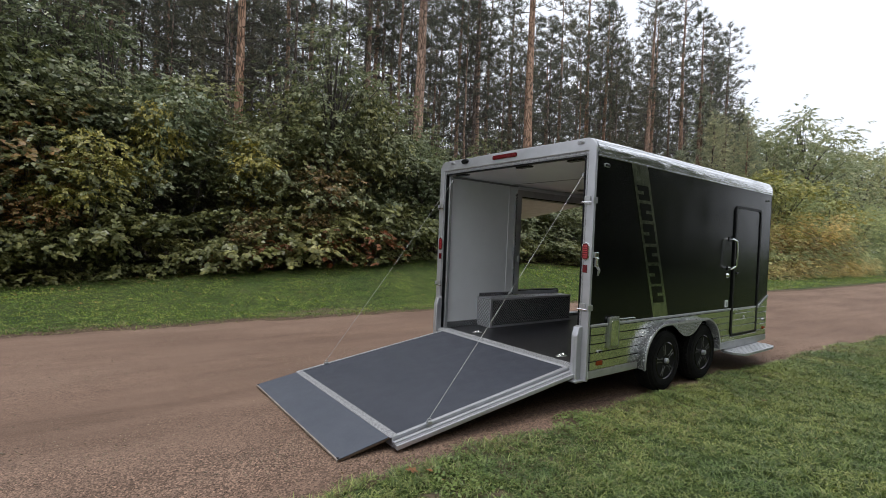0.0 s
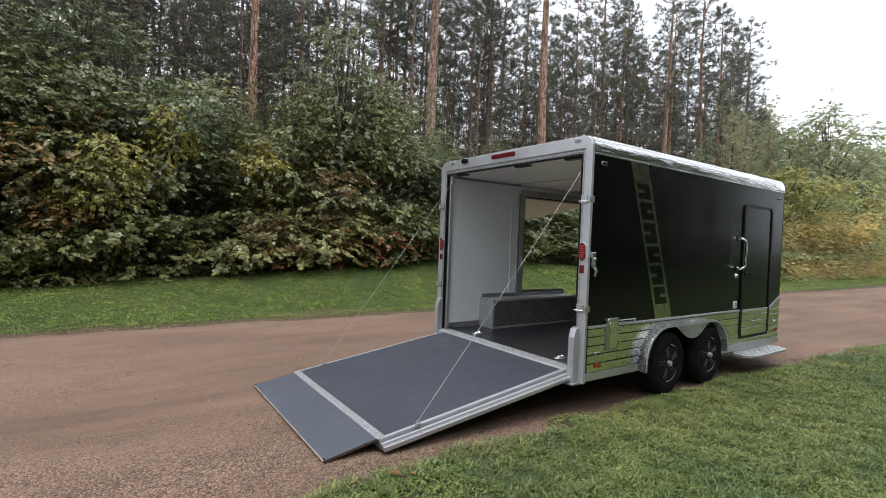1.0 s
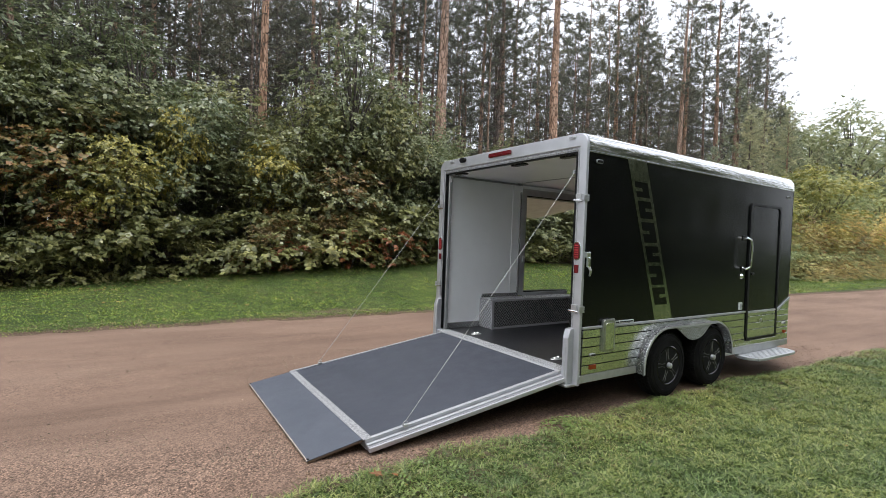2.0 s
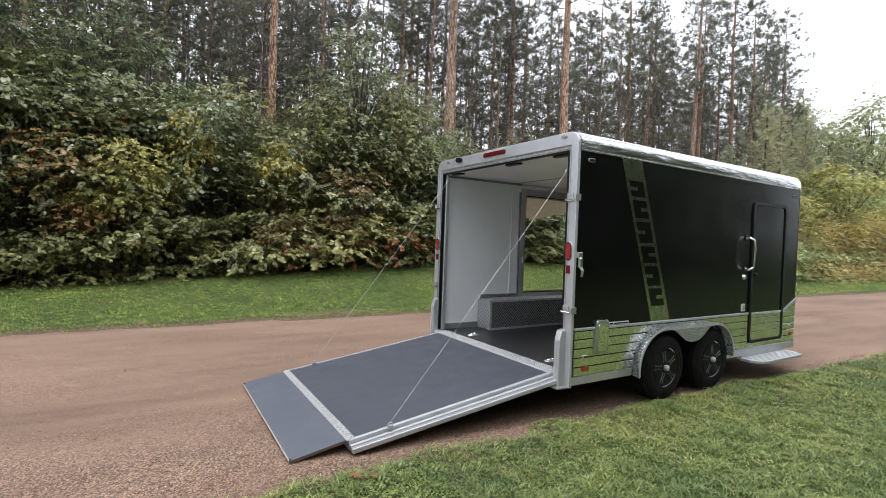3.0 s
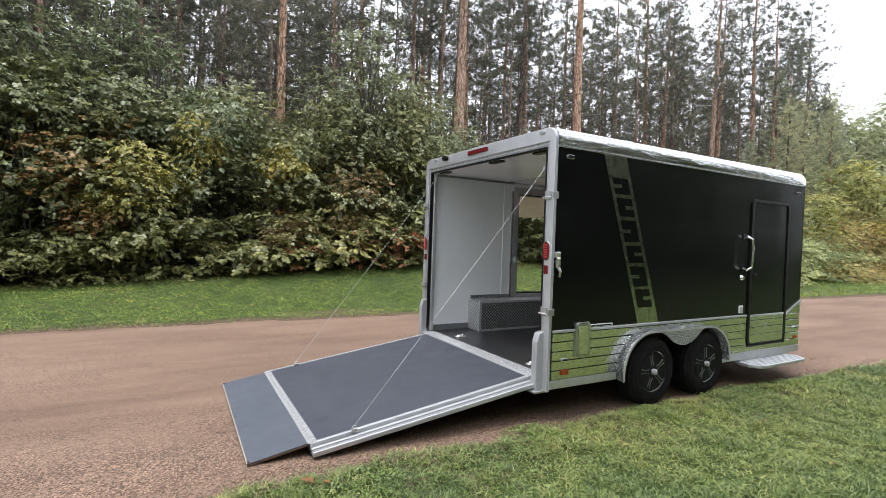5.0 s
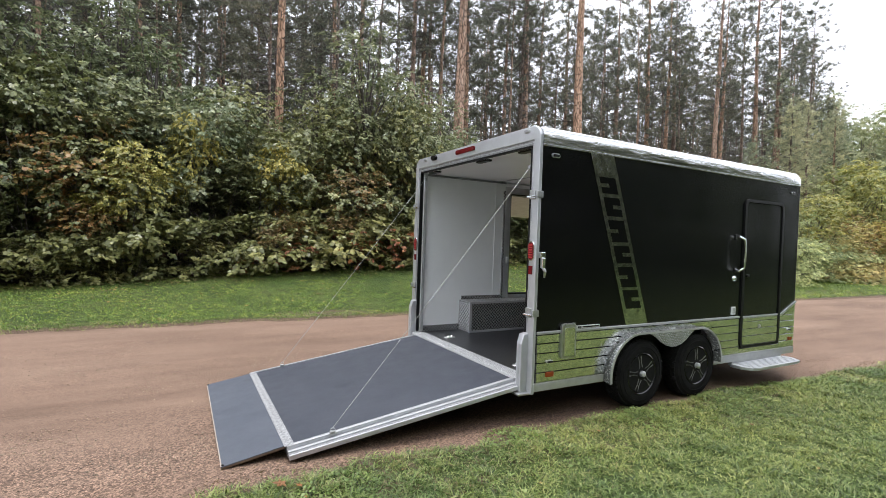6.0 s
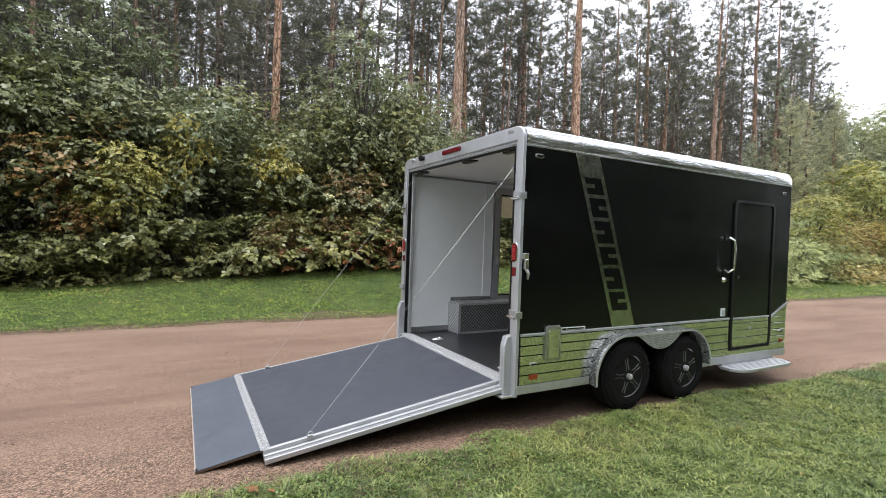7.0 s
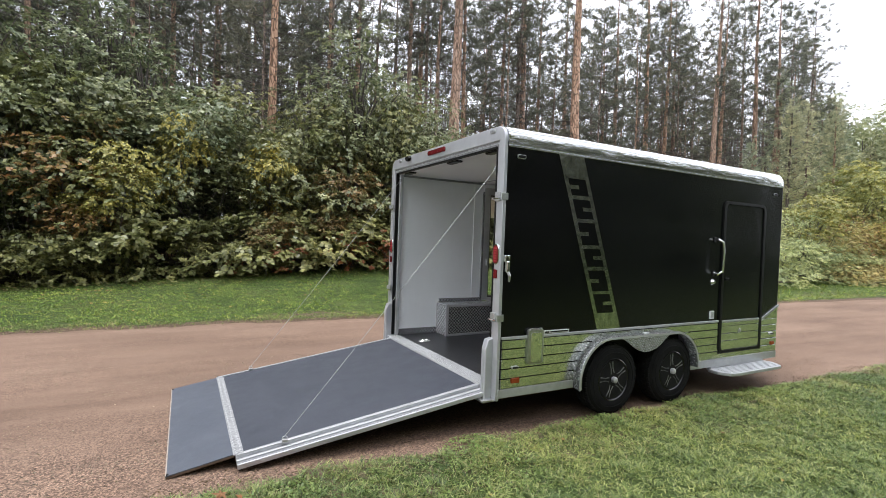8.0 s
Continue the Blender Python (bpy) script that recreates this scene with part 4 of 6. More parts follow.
def lip_inner(x, z, cx, depth):
    """A point below the fender's outline, towards the wheel's middle."""
    d = Vector((cx - x, FZ - z)).normalized()
    return x + d.x * depth, z + d.y * depth


def wall_edge(x, z):
    p = lip_inner(x, z, min(max(x, FC[0]), FC[1]), 0.016)
    return p[0], 0.0, p[1]


fender_bm = bmesh.new()
steps = []
for k in range(0, 15):
    a = radians(188 - 98 * k / 14)
    steps.append((FC[0] + FR * math.cos(a), FZ + FR * math.sin(a)))
for k in range(1, 15):
    a = radians(90 - 92 * k / 14)
    steps.append((FC[1] + FR * math.cos(a), FZ + FR * math.sin(a)))
rows = []
for x, z in steps:
    rows.append([fender_bm.verts.new(wall_edge(x, z)), fender_bm.verts.new((x, -0.08, z)), fender_bm.verts.new((x, -0.098, z - 0.003)), fender_bm.verts.new((x, -0.103, z - 0.010))])
for a, b in zip(rows, rows[1:]):
    for k in range(3):
        fender_bm.faces.new((a[k], b[k], b[k + 1], a[k + 1]))
bmesh.ops.solidify(fender_bm, geom=list(fender_bm.faces), thickness=0.006)
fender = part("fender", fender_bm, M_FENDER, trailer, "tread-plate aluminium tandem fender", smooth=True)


lip_bm = bmesh.new()
inner = []
for i, (x, z) in enumerate(steps):
    inner.append(lip_inner(x, z, FC[0] if i < 15 else FC[1], 0.026))
va = [[lip_bm.verts.new((p[0], y, p[1] - 0.006)) for y in (-0.099, -0.105)] for p in steps]
vb = [[lip_bm.verts.new((p[0], y, p[1])) for y in (-0.099, -0.105)] for p in inner]
for i in range(len(steps) - 1):
    for k in (0, 1):
        q = (va[i][k], va[i + 1][k], vb[i + 1][k], vb[i][k])
        lip_bm.faces.new(q if k else q[::-1])
    lip_bm.faces.new((vb[i][0], vb[i][1], vb[i + 1][1], vb[i + 1][0]))
    lip_bm.faces.new((va[i][1], va[i][0], va[i + 1][0], va[i + 1][1]))
bmesh.ops.recalc_face_normals(lip_bm, faces=lip_bm.faces)
part("fender_lip", lip_bm, M_ALU, fender, "bright rolled fender lip", smooth=True)
pts = [(1.36, 0.738), (2.07, 0.738), (2.01, 0.70), (1.93, 0.64), (1.85, 0.60), (1.77, 0.582), (1.69, 0.582), (1.61, 0.60), (1.53, 0.64), (1.44, 0.70)]
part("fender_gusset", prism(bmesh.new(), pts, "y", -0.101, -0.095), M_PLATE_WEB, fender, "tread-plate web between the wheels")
part("fender_liner", a_box(0.83, 2.57, 0.16, 0.17, 0.30, 0.80), M_BLACKTRIM, fender)
part("wheel_box", a_box(0.81, 2.59, 0.175, 0.34, ZF + 0.001, 0.80, bevel=0.004), M_PLATE_XZ, trailer)
part("box_lid", a_box(0.81, 2.59, 0.085, 0.345, 0.80, 0.808, bevel=0.002), M_PLATE_XY, trailer)
tail = part("fender_lamp", a_box(1.68, 1.76, -0.095, -0.07, 0.758, 0.774, bevel=0.004), M_CLEARLENS, fender)


def make_wheel():
    """A trailer wheel at the origin, its face towards -y: tyre with tread blocks, five-spoke alloy, hub."""
    hub = new("wheel")
    prof = [(0.195, 0.0), (0.215, -0.008), (0.25, -0.004), (0.29, -0.003), (0.315, 0.010), (0.330, 0.030), (0.338, 0.060), (0.338, 0.145), (0.330, 0.175), (0.315, 0.195), (0.29, 0.208), (0.215, 0.212), (0.195, 0.205)]
    tyre = part("tyre", lathe(bmesh.new(), prof, 56, closed=True), M_TYRE, hub, "black trailer tyre", smooth=True)
    tread = bmesh.new()
    for ring, off in ((0.035, 0), (0.075, 0.5), (0.115, 0), (0.155, 0.5)):
        for k in range(44):
            a = 2 * math.pi * (k + off) / 44
            rot = Matrix.Rotation(-a, 4, "Y")
            hh = 0.3395 if 0.06 < ring < 0.15 else 0.333
            vs = []
            for dx, dy, dz in ((-0.018, -0.016, -0.012), (0.018, -0.016, -0.012), (0.018, 0.016, -0.012), (-0.018, 0.016, -0.012), (-0.016, -0.014, 0.006), (0.016, -0.014, 0.006), (0.016, 0.014, 0.006), (-0.016, 0.014, 0.006)):
                vs.append(tread.verts.new(rot @ Vector((dx, ring + dy, hh + dz))))
            for q in ((4, 5, 6, 7), (0, 1, 5, 4), (1, 2, 6, 5), (2, 3, 7, 6), (3, 0, 4, 7)):
                tread.faces.new([vs[i] for i in q])
    part("tread", tread, M_TYRE, tyre)
    side = bmesh.new()
    for r, y in ((0.262, -0.0055), (0.300, 0.0005)):
        lathe(side, [(r - 0.004, y + 0.004), (r - 0.002, y - 0.002), (r + 0.002, y - 0.002), (r + 0.004, y + 0.006)], 56)
    part("sidewall_rib", side, M_TYRE, tyre, smooth=True)
    barrel = [(0.200, 0.002), (0.204, -0.006), (0.196, -0.010), (0.188, -0.002), (0.178, 0.03), (0.172, 0.16), (0.196, 0.2), (0.2, 0.2)]
    rim = part("rim", lathe(bmesh.new(), barrel, 48, closed=True), M_RIM, hub, "gloss black alloy rim", smooth=True)
    part("rim_dish", lathe(bmesh.new(), [(0.001, 0.085), (0.172, 0.11), (0.172, 0.13), (0.001, 0.13)], 40), M_RIM, rim, smooth=True)
    for k in range(5):
        a0 = 2 * math.pi * k / 5 + 0.25
        rot = Matrix.Rotation(a0, 4, "Y")

        def spoke(outline, y0, y1, bevel):
            bm = prism(bmesh.new(), outline, "y", y0, y1, bevel)
            bmesh.ops.transform(bm, matrix=rot, verts=bm.verts)
            return bm

        body = [(-0.026, 0.045), (0.026, 0.045), (0.017, 0.11), (0.027, 0.186), (-0.027, 0.186), (-0.017, 0.11)]
        part("spoke", spoke(body, 0.0, 0.05, 0.004), M_RIM, rim)
        for s in (-1, 1):
            edge = [(s * 0.015, 0.06), (s * 0.0255, 0.06), (s * 0.0168, 0.11), (s * 0.0265, 0.176), (s * 0.015, 0.176), (s * 0.007, 0.11)]
            part("machined_edge", spoke(edge, -0.0035, 0.002, 0.0), M_CUT, rim, "machined spoke edge with glints in its colour")
        part("lug_nut", lathe(bmesh.new(), [(0.001, -0.012), (0.008, -0.011), (0.010, 0.0), (0.010, 0.03)], 10), M_STEEL, rim).location = (0.052 * math.sin(a0 + 0.63), 0.015, 0.052 * math.cos(a0 + 0.63))
    cap = part("hub_cap", lathe(bmesh.new(), [(0.001, -0.038), (0.018, -0.037), (0.028, -0.03), (0.030, 0.0), (0.034, 0.04)], 26), M_ALU, hub, "bright metal hub cap", smooth=True)
    return hub


def place_wheel(ob, x, y, turn, spin):
    ob.parent = trailer
    ob.matrix_basis = pose(x, y, CZ, 0, 0, turn) @ Matrix.Rotation(spin, 4, "Y")


w0 = make_wheel()
w0.parent = trailer
place_wheel(w0, CX[0], -0.07, 0, -0.477)
for x, y, turn, spin in ((CX[1], -0.07, 0, -0.337), (CX[0], W + 0.07, 180, 0.4), (CX[1], W + 0.07, 180, 1.1)):
    place_wheel(copy_thing(w0, Matrix.Identity(4)), x, y, turn, spin)

# chassis below, with an unseen belly pan and deepened beams against stray light
part("unseen_belly_pan", a_box(0.06, L - 0.06, 0.18, W - 0.18, 0.296, 0.304), M_FRAMEBLK, trailer)
for y in (0.42, W - 0.42):
    part("chassis_beam", a_box(0.05, L - 0.05, y - 0.03, y + 0.03, 0.175, 0.295, bevel=0.004), M_FRAMEBLK, trailer)
for k in range(8):
    x = 0.3 + 0.52 * k
    part("cross_beam", a_box(x - 0.02, x + 0.02, 0.18, W - 0.18, 0.306, 0.354), M_FRAMEBLK, trailer)
for x in CX:
    part("axle", tube(bmesh.new(), [(x, 0.02, CZ - 0.05), (x, 1.2, CZ - 0.07), (x, W - 0.02, CZ - 0.05)], 0.04, 12), M_FRAMEBLK, trailer, smooth=True)

# ---------------------------------------------------------------- the ramp
H0, H1 = Vector((-0.075, 0, ZF - 0.005)), Vector((-2.0, 0, 0.095))
SL = (H1 - H0).normalized()
UP = Vector((-SL.z, 0, SL.x))
if UP.z < 0:
    UP = -UP
LEN = (H1 - H0).length


def on_ramp(s, y, n):
    """A point of the ramp: s metres from the hinge, n above its face."""
    p = H0 + SL * s + UP * n
    return (p.x, y, p.z)


def near_y(s):
    return 0.165 + 0.05 * s / LEN


def slab(bm, s0, s1, ya, yb, n0, n1):
    """A slab between two lines across the ramp; ya and yb give its sides at s."""
    vs = [bm.verts.new(on_ramp(s, y(s), n)) for s in (s0, s1) for y in (ya, yb) for n in (n0, n1)]
    fs = [bm.faces.new([vs[i] for i in q]) for q in ((0, 1, 3, 2), (4, 6, 7, 5), (0, 4, 5, 1), (2, 3, 7, 6), (0, 2, 6, 4), (1, 5, 7, 3))]
    bmesh.ops.recalc_face_normals(bm, faces=fs)
    return bm


far_y = lambda s: 2.185
ramp = part("ramp_door", slab(bmesh.new(), 0.0, LEN - 0.02, lambda s: near_y(s) + 0.03, lambda s: far_y(s) - 0.02, -0.06, 0.0), M_DECK, trailer, "lowered rear ramp door with dark grey deck")
taper = lambda s: 1.0 + 0.3 * (1 - s / LEN)
bm = slab(bmesh.new(), -0.01, LEN, lambda s: near_y(s) - 0.052 * taper(s), lambda s: near_y(s) + 0.03, -0.066, -0.034)
part("rail_core", bm, M_GROOVE, ramp)
for da, db, n0, n1 in ((0.002, 0.030, -0.05, 0.005), (-0.034, -0.010, -0.05, -0.020), (-0.066, -0.038, -0.072, -0.036)):
    bm = slab(bmesh.new(), -0.01, LEN, lambda s, a=da: near_y(s) + a * taper(s), lambda s, b=db: near_y(s) + b * taper(s), n0, n1)
    bmesh.ops.bevel(bm, geom=list(bm.edges), offset=0.003, segments=1, affect="EDGES")
    part("edge_rail", bm, M_ALU, ramp, "stepped bright aluminium edge rail")
for da, db, n0, n1 in ((-0.03, 0.004, -0.055, 0.008), (0.002, 0.04, -0.07, -0.03)):
    bm = slab(bmesh.new(), -0.01, LEN, lambda s, a=da: far_y(s) + a, lambda s, b=db: far_y(s) + b, n0, n1)
    part("edge_rail", bm, M_ALU, ramp, "bright aluminium edge rail")
bm = slab(bmesh.new(), LEN - 0.03, LEN, lambda s: near_y(s), lambda s: far_y(s), -0.07, -0.005)
part("end_rail", bm, M_ALU, ramp)
strip = part("hinge_strip", slab(bmesh.new(), LEN - 0.055, LEN + 0.012, lambda s: near_y(s) + 0.004, lambda s: far_y(s) - 0.004, 0.001, 0.006), M_HINGE, ramp, "perforated aluminium hinge strip")
for r, s in enumerate((LEN - 0.038, LEN - 0.004)):
    for k in range(40):
        y = 0.24 + 1.92 * (k + 0.5 * r) / 40
        p = on_ramp(s, y, 0.006)
        bm = lathe(bmesh.new(), [(0.001, 0.003), (0.004, 0.0026), (0.0065, 0.0)], 8, "z")
        if k == 0 and r == 0:
            rivet = part("rivet", bm, M_STEEL, strip)
            rivet.matrix_basis = pose(*p, 0, -7.9, 0)
        else:
            bm.free()
            rv = new("rivet", rivet.data)
            rv.parent = strip
            rv.matrix_basis = pose(*p, 0, -7.9, 0)

# flap: hinged at the ramp's end and resting on the road
F0, F1 = Vector((-2.005, 0, 0.096)), Vector((-2.415, 0, 0.024))
FS = (F1 - F0).normalized()
FU = Vector((-FS.z, 0, FS.x))
if FU.z < 0:
    FU = -FU


def flap_slab(n0, n1, s0, s1, y0, y1):
    bm = bmesh.new()
    vs = []
    for s in (s0, s1):
        for y in (y0, y1):
            for n in (n0, n1):
                p = F0 + FS * s + FU * n
                vs.append(bm.verts.new((p.x, y, p.z)))
    fs = [bm.faces.new([vs[i] for i in q]) for q in ((0, 1, 3, 2), (4, 6, 7, 5), (0, 4, 5, 1), (2, 3, 7, 6), (0, 2, 6, 4), (1, 5, 7, 3))]
    bmesh.ops.recalc_face_normals(bm, faces=fs)
    return bm


FL = (F1 - F0).length
flap = part("ramp_flap", flap_slab(-0.006, 0.0, 0.0, FL, 0.245, 2.178), M_FLAP, trailer, "hinged ramp flap resting on the road, blue-grey sky sheen in its colour")
part("plywood_core", flap_slab(-0.021, -0.0061, 0.004, FL - 0.001, 0.247, 2.176), M_PLY, flap, "bare plywood edge")
part("worn_edge", flap_slab(-0.012, 0.0015, FL - 0.007, FL + 0.001, 0.247, 2.176), M_WORN, flap, "pale worn plywood edge")
for y in (0.262, 2.16):
    p = F0 + FS * (FL - 0.012) + FU * 0.002
    part("bumper", a_box(p.x - 0.008, p.x + 0.008, y - 0.01, y + 0.01, p.z - 0.006, p.z + 0.004, bevel=0.003), M_BLACKTRIM, flap)

# unseen ribs added under the deck to keep light out
for y in (0.32, 0.95, 1.58, 2.12):
    part("unseen_ramp_rib", slab(bmesh.new(), 0.05, LEN - 0.35, lambda s, y=y: y - 0.02, lambda s, y=y: y + 0.02, -0.115, -0.0605), M_FRAMEBLK, ramp)

# cables and their anchors
for y_r, top in ((0.196, (-0.005, 0.145, 2.245)), (2.165, (-0.005, 2.20, 2.33))):
    foot = Vector(on_ramp(1.62, y_r, 0.026))
    anchor = part("cable_anchor", a_box(-0.02, 0.02, -0.016, 0.016, -0.025, 0.0, bevel=0.005), M_STEEL, ramp, "galvanised cable anchor")
    anchor.location = foot
    ringbm = tube(bmesh.new(), [(0.018 * math.cos(a), 0.0, 0.006 + 0.013 * math.sin(a)) for a in [2 * math.pi * k / 14 for k in range(15)]], 0.003, 6, cap=False)
    part("eye_ring", ringbm, M_STEEL, anchor, smooth=True)
    a, b = foot + Vector((0, 0, 0.02)), Vector(top)
    pts = []
    for k in range(13):
        q = a.lerp(b, k / 12)
        q.z -= 0.012 * math.sin(math.pi * k / 12)
        pts.append(q)
    part("ramp_cable", tube(bmesh.new(), pts, 0.002, 6), M_CABLE, trailer, "thin steel ramp support cable", smooth=True)
    part("cable_bracket", a_box(top[0] - 0.01, top[0] + 0.02, top[1] - 0.012, top[1] + 0.012, top[2] - 0.018, top[2] + 0.018, bevel=0.005), M_HINGE, trailer, "small cable bracket")

# ---------------------------------------------------------------- plants
def unit(v):
    return v / np.maximum(np.linalg.norm(v, axis=-1, keepdims=True), 1e-6)


def leaf_sprays(rng, pos, way, per, twig, size, droop=0.35, flat=0.85, tri=False):
    """Leaves in alternate pairs along short twigs. pos, way: (n, 3). Returns verts and quads."""
    n = len(pos)
    t = (np.arange(per) + 0.5) / per
    up = np.array([0, 0, 1.0])
    way = unit(way)
    side = unit(np.cross(way, up) + 1e-4)
    tl = twig * rng.uniform(0.6, 1.3, (n, 1, 1))
    p = pos[:, None] + way[:, None] * (t[None, :, None] * tl) - up * (droop * tl * t[None, :, None] ** 2)
    sgn = np.where(np.arange(per) % 2, 1.0, -1.0)[None, :, None]
    ang = rng.uniform(0.5, 1.25, (n, per, 1))
    d = way[:, None] * np.cos(ang) + side[:, None] * sgn * np.sin(ang)
    d = unit(d + rng.normal(0, 0.25, (n, per, 3)) - up * rng.uniform(0.0, 0.5, (n, per, 1)))
    nor = unit(up * flat + way[:, None] * 0.65 + rng.normal(0, 0.36, (n, per, 3)))
    wid = unit(np.cross(d, nor))
    nor = np.cross(wid, d)
    ln = size * rng.uniform(0.65, 1.3, (n, per, 1))
    hw = ln * rng.uniform(0.32, 0.45, (n, per, 1))
    base = p
    tip = p + d * ln - up * ln * 0.12
    mid = p + d * ln * 0.45 + nor * ln * 0.06
    if tri:
        v = np.stack([base * 0.4 + mid * 0.6 + wid * hw * 1.35, tip, base * 0.4 + mid * 0.6 - wid * hw * 1.35], 2).reshape(-1, 3)
        return v, np.arange(len(v)).reshape(-1, 3)
    v = np.stack([base, mid + wid * hw, tip, mid - wid * hw], 2).reshape(-1, 3)
    f = np.arange(len(v)).reshape(-1, 4)
    return v, f


def stems_mesh(name, lines, n, material):
    bm = bmesh.new()
    for pts, rad in lines:
        tube(bm, pts, rad, n, cap=False)
    me = bpy.data.meshes.new(name)
    bm.to_mesh(me)
    bm.free()
    me.materials.append(material)
    me.shade_smooth()
    return me


def make_shrub(seed, height, width, sprays, leaf, material, label, name="shrub", per=18, stems=7, bare=0.05, tri=False, flat=0.11):
    """A many-stemmed shrub of leaf sprays in uneven layers."""
    rng = np.random.default_rng(seed)
    root = new(name)
    lines = []
    tips, ways = [], []
    for k in range(stems):
        a = rng.uniform(0, 2 * math.pi)
        lean = rng.uniform(0.15, 0.5) * width
        top = np.array([math.cos(a) * lean, math.sin(a) * lean, height * rng.uniform(0.7, 1.0)])
        pts = [np.array([math.cos(a) * 0.12, math.sin(a) * 0.12, -0.1]) + (top - 0) * s + np.array([0, 0, 0.25 * height * math.sin(math.pi * s) * 0.2]) + rng.normal(0, 0.05, 3) * s for s in np.linspace(0, 1, 6)]
        lines.append(([tuple(p) for p in pts], [0.02 * (1 - 0.85 * s) * height / 4 for s in np.linspace(0, 1, 6)]))
    # layered shelves of foliage with gaps between them
    nshelf = max(12, sprays // 36)
    sz = rng.uniform(bare, 1.0, nshelf) ** 0.8
    sa = rng.uniform(0, 2 * math.pi, nshelf)
    prof = np.sqrt(np.clip(1 - ((sz - 0.42) / 0.62) ** 2, 0.05, 1))
    sr = prof * width * 0.5 * rng.uniform(0.35, 1.05, nshelf)
    for z, a, r in zip(sz, sa, sr):
        c = np.array([math.cos(a) * r, math.sin(a) * r, z * height])
        m = sprays // nshelf
        off = rng.normal(0, 1, (m, 3)) * np.array([0.38, 0.38, flat]) * (0.6 + 0.12 * height)
        tips.append(c + off)
        w = np.array([math.cos(a), math.sin(a), 0.12]) + unit(off) * 0.8 + rng.normal(0, 0.6, (m, 3)) * np.array([1, 1, 0.5])
        ways.append(w)
        lines.append(([tuple(c * np.array([0.25, 0.25, 0.72])), tuple(c * np.array([0.65, 0.65, 0.9])), tuple(c)], [0.016, 0.011, 0.004]))
    pos, way = np.concatenate(tips), np.concatenate(ways)
    pos[:, 2] = np.maximum(pos[:, 2], 0.12)
    v, f = leaf_sprays(rng, pos, way, per, 0.3, leaf, tri=tri)
    v[:, 2] = np.maximum(v[:, 2], 0.02)
    st = new("brushwood", stems_mesh("brushwood", lines, 3, M_TWIG))
    fo = new("foliage", raw_mesh("foliage", v, f, material))
    st.parent = fo.parent = root
    st["kind"] = fo["kind"] = "stuff"
    return tagged(root, label, "shrub", group="forest edge shrubs")


def make_pine(seed, height, radius, crown_from, label, lower=14, nb=46, tufts=7, nn=15, needle=1.1, bark=None):
    """A tall red pine: bare trunk, dead lower branches, tufted crown."""
    rng = np.random.default_rng(seed)
    root = new("pine_tree")
    m = 12
    zs = np.linspace(-0.3, height, m)
    bend = np.cumsum(rng.normal(0, 0.05, (m, 2)), 0) * np.linspace(0, 1, m)[:, None]
    rad = [radius * (1.25 if z < 0 else 1.0) * max(0.06, (1 - max(z, 0) / height) ** 0.75) for z in zs]
    trunk = [((bend[i][0], bend[i][1], zs[i])) for i in range(m)]
    tr = new("trunk", stems_mesh("trunk", [(trunk, rad)], 12, bark or M_BARK))

    def axis(z):
        return np.array([np.interp(z, zs, bend[:, 0]), np.interp(z, zs, bend[:, 1]), z])

    dead = []
    for k in range(lower):
        z = height * rng.uniform(0.16, crown_from + 0.05)
        a = rng.uniform(0, 2 * math.pi)
        ln = rng.uniform(0.3, 1.5)
        p = axis(z)
        d = np.array([math.cos(a), math.sin(a), rng.uniform(-0.25, 0.25)])
        dead.append(([tuple(p), tuple(p + d * ln * 0.55 + [0, 0, 0.04]), tuple(p + d * ln - [0, 0, 0.12 * ln])], [0.018, 0.011, 0.004]))
    vs = []
    live = []
    for k in range(nb):
        s = (k + rng.uniform(0, 1)) / nb
        z = height * (crown_from + (0.99 - crown_from) * s)
        ln = (0.5 + 2.1 * (1 - s) ** 0.7 * min(1, 0.45 + 3 * s)) * rng.uniform(0.7, 1.15)
        a = k * 2.399 + rng.uniform(-0.4, 0.4)
        p = axis(z)
        d = np.array([math.cos(a), math.sin(a), rng.uniform(-0.1, 0.45)])
        e = p + d * ln + np.array([0, 0, 0.12 * ln])
        live.append(([tuple(p), tuple(p + d * ln * 0.5 - [0, 0, 0.03 * ln]), tuple(e)], [0.028, 0.018, 0.006]))
        for j in range(tufts):
            q = p + (e - p) * rng.uniform(0.35, 1.05) + rng.normal(0, 0.13, 3) * [1, 1, 0.6] * (0.5 + ln * 0.5)
            w = unit(rng.normal(0, 1, (nn, 3)) + d * 0.9 + np.array([0, 0, 0.5]))
            side = unit(np.cross(w, rng.normal(0, 1, (nn, 3)))) * 0.014 * needle
            l = rng.uniform(0.2, 0.42, (nn, 1)) * needle
            vs.append(np.stack([q + side, q - side, q + w * l], 1))
    # fine bare twigs off the branches
    tw = []
    for pts, _ in dead + live[: nb // 2]:
        a, b = np.array(pts[0]), np.array(pts[2])
        m = 7
        q = a + (b - a) * rng.uniform(0.25, 1.0, (m, 1))
        w = unit(unit(b - a) * 0.7 + rng.normal(0, 0.6, (m, 3)))
        l = rng.uniform(0.25, 0.8, (m, 1))
        side = unit(np.cross(w, rng.normal(0, 1, (m, 3)))) * 0.007
        tw.append(np.stack([q + side, q - side, q + w * l], 1))
    tw = np.concatenate(tw).reshape(-1, 3)
    v = np.concatenate(vs).reshape(-1, 3)
    br = new("brushwood", stems_mesh("brushwood", dead + live, 3, M_TWIG))
    ti = new("dead_wood", raw_mesh("dead_wood", tw, np.arange(len(tw)).reshape(-1, 3), M_TWIG))
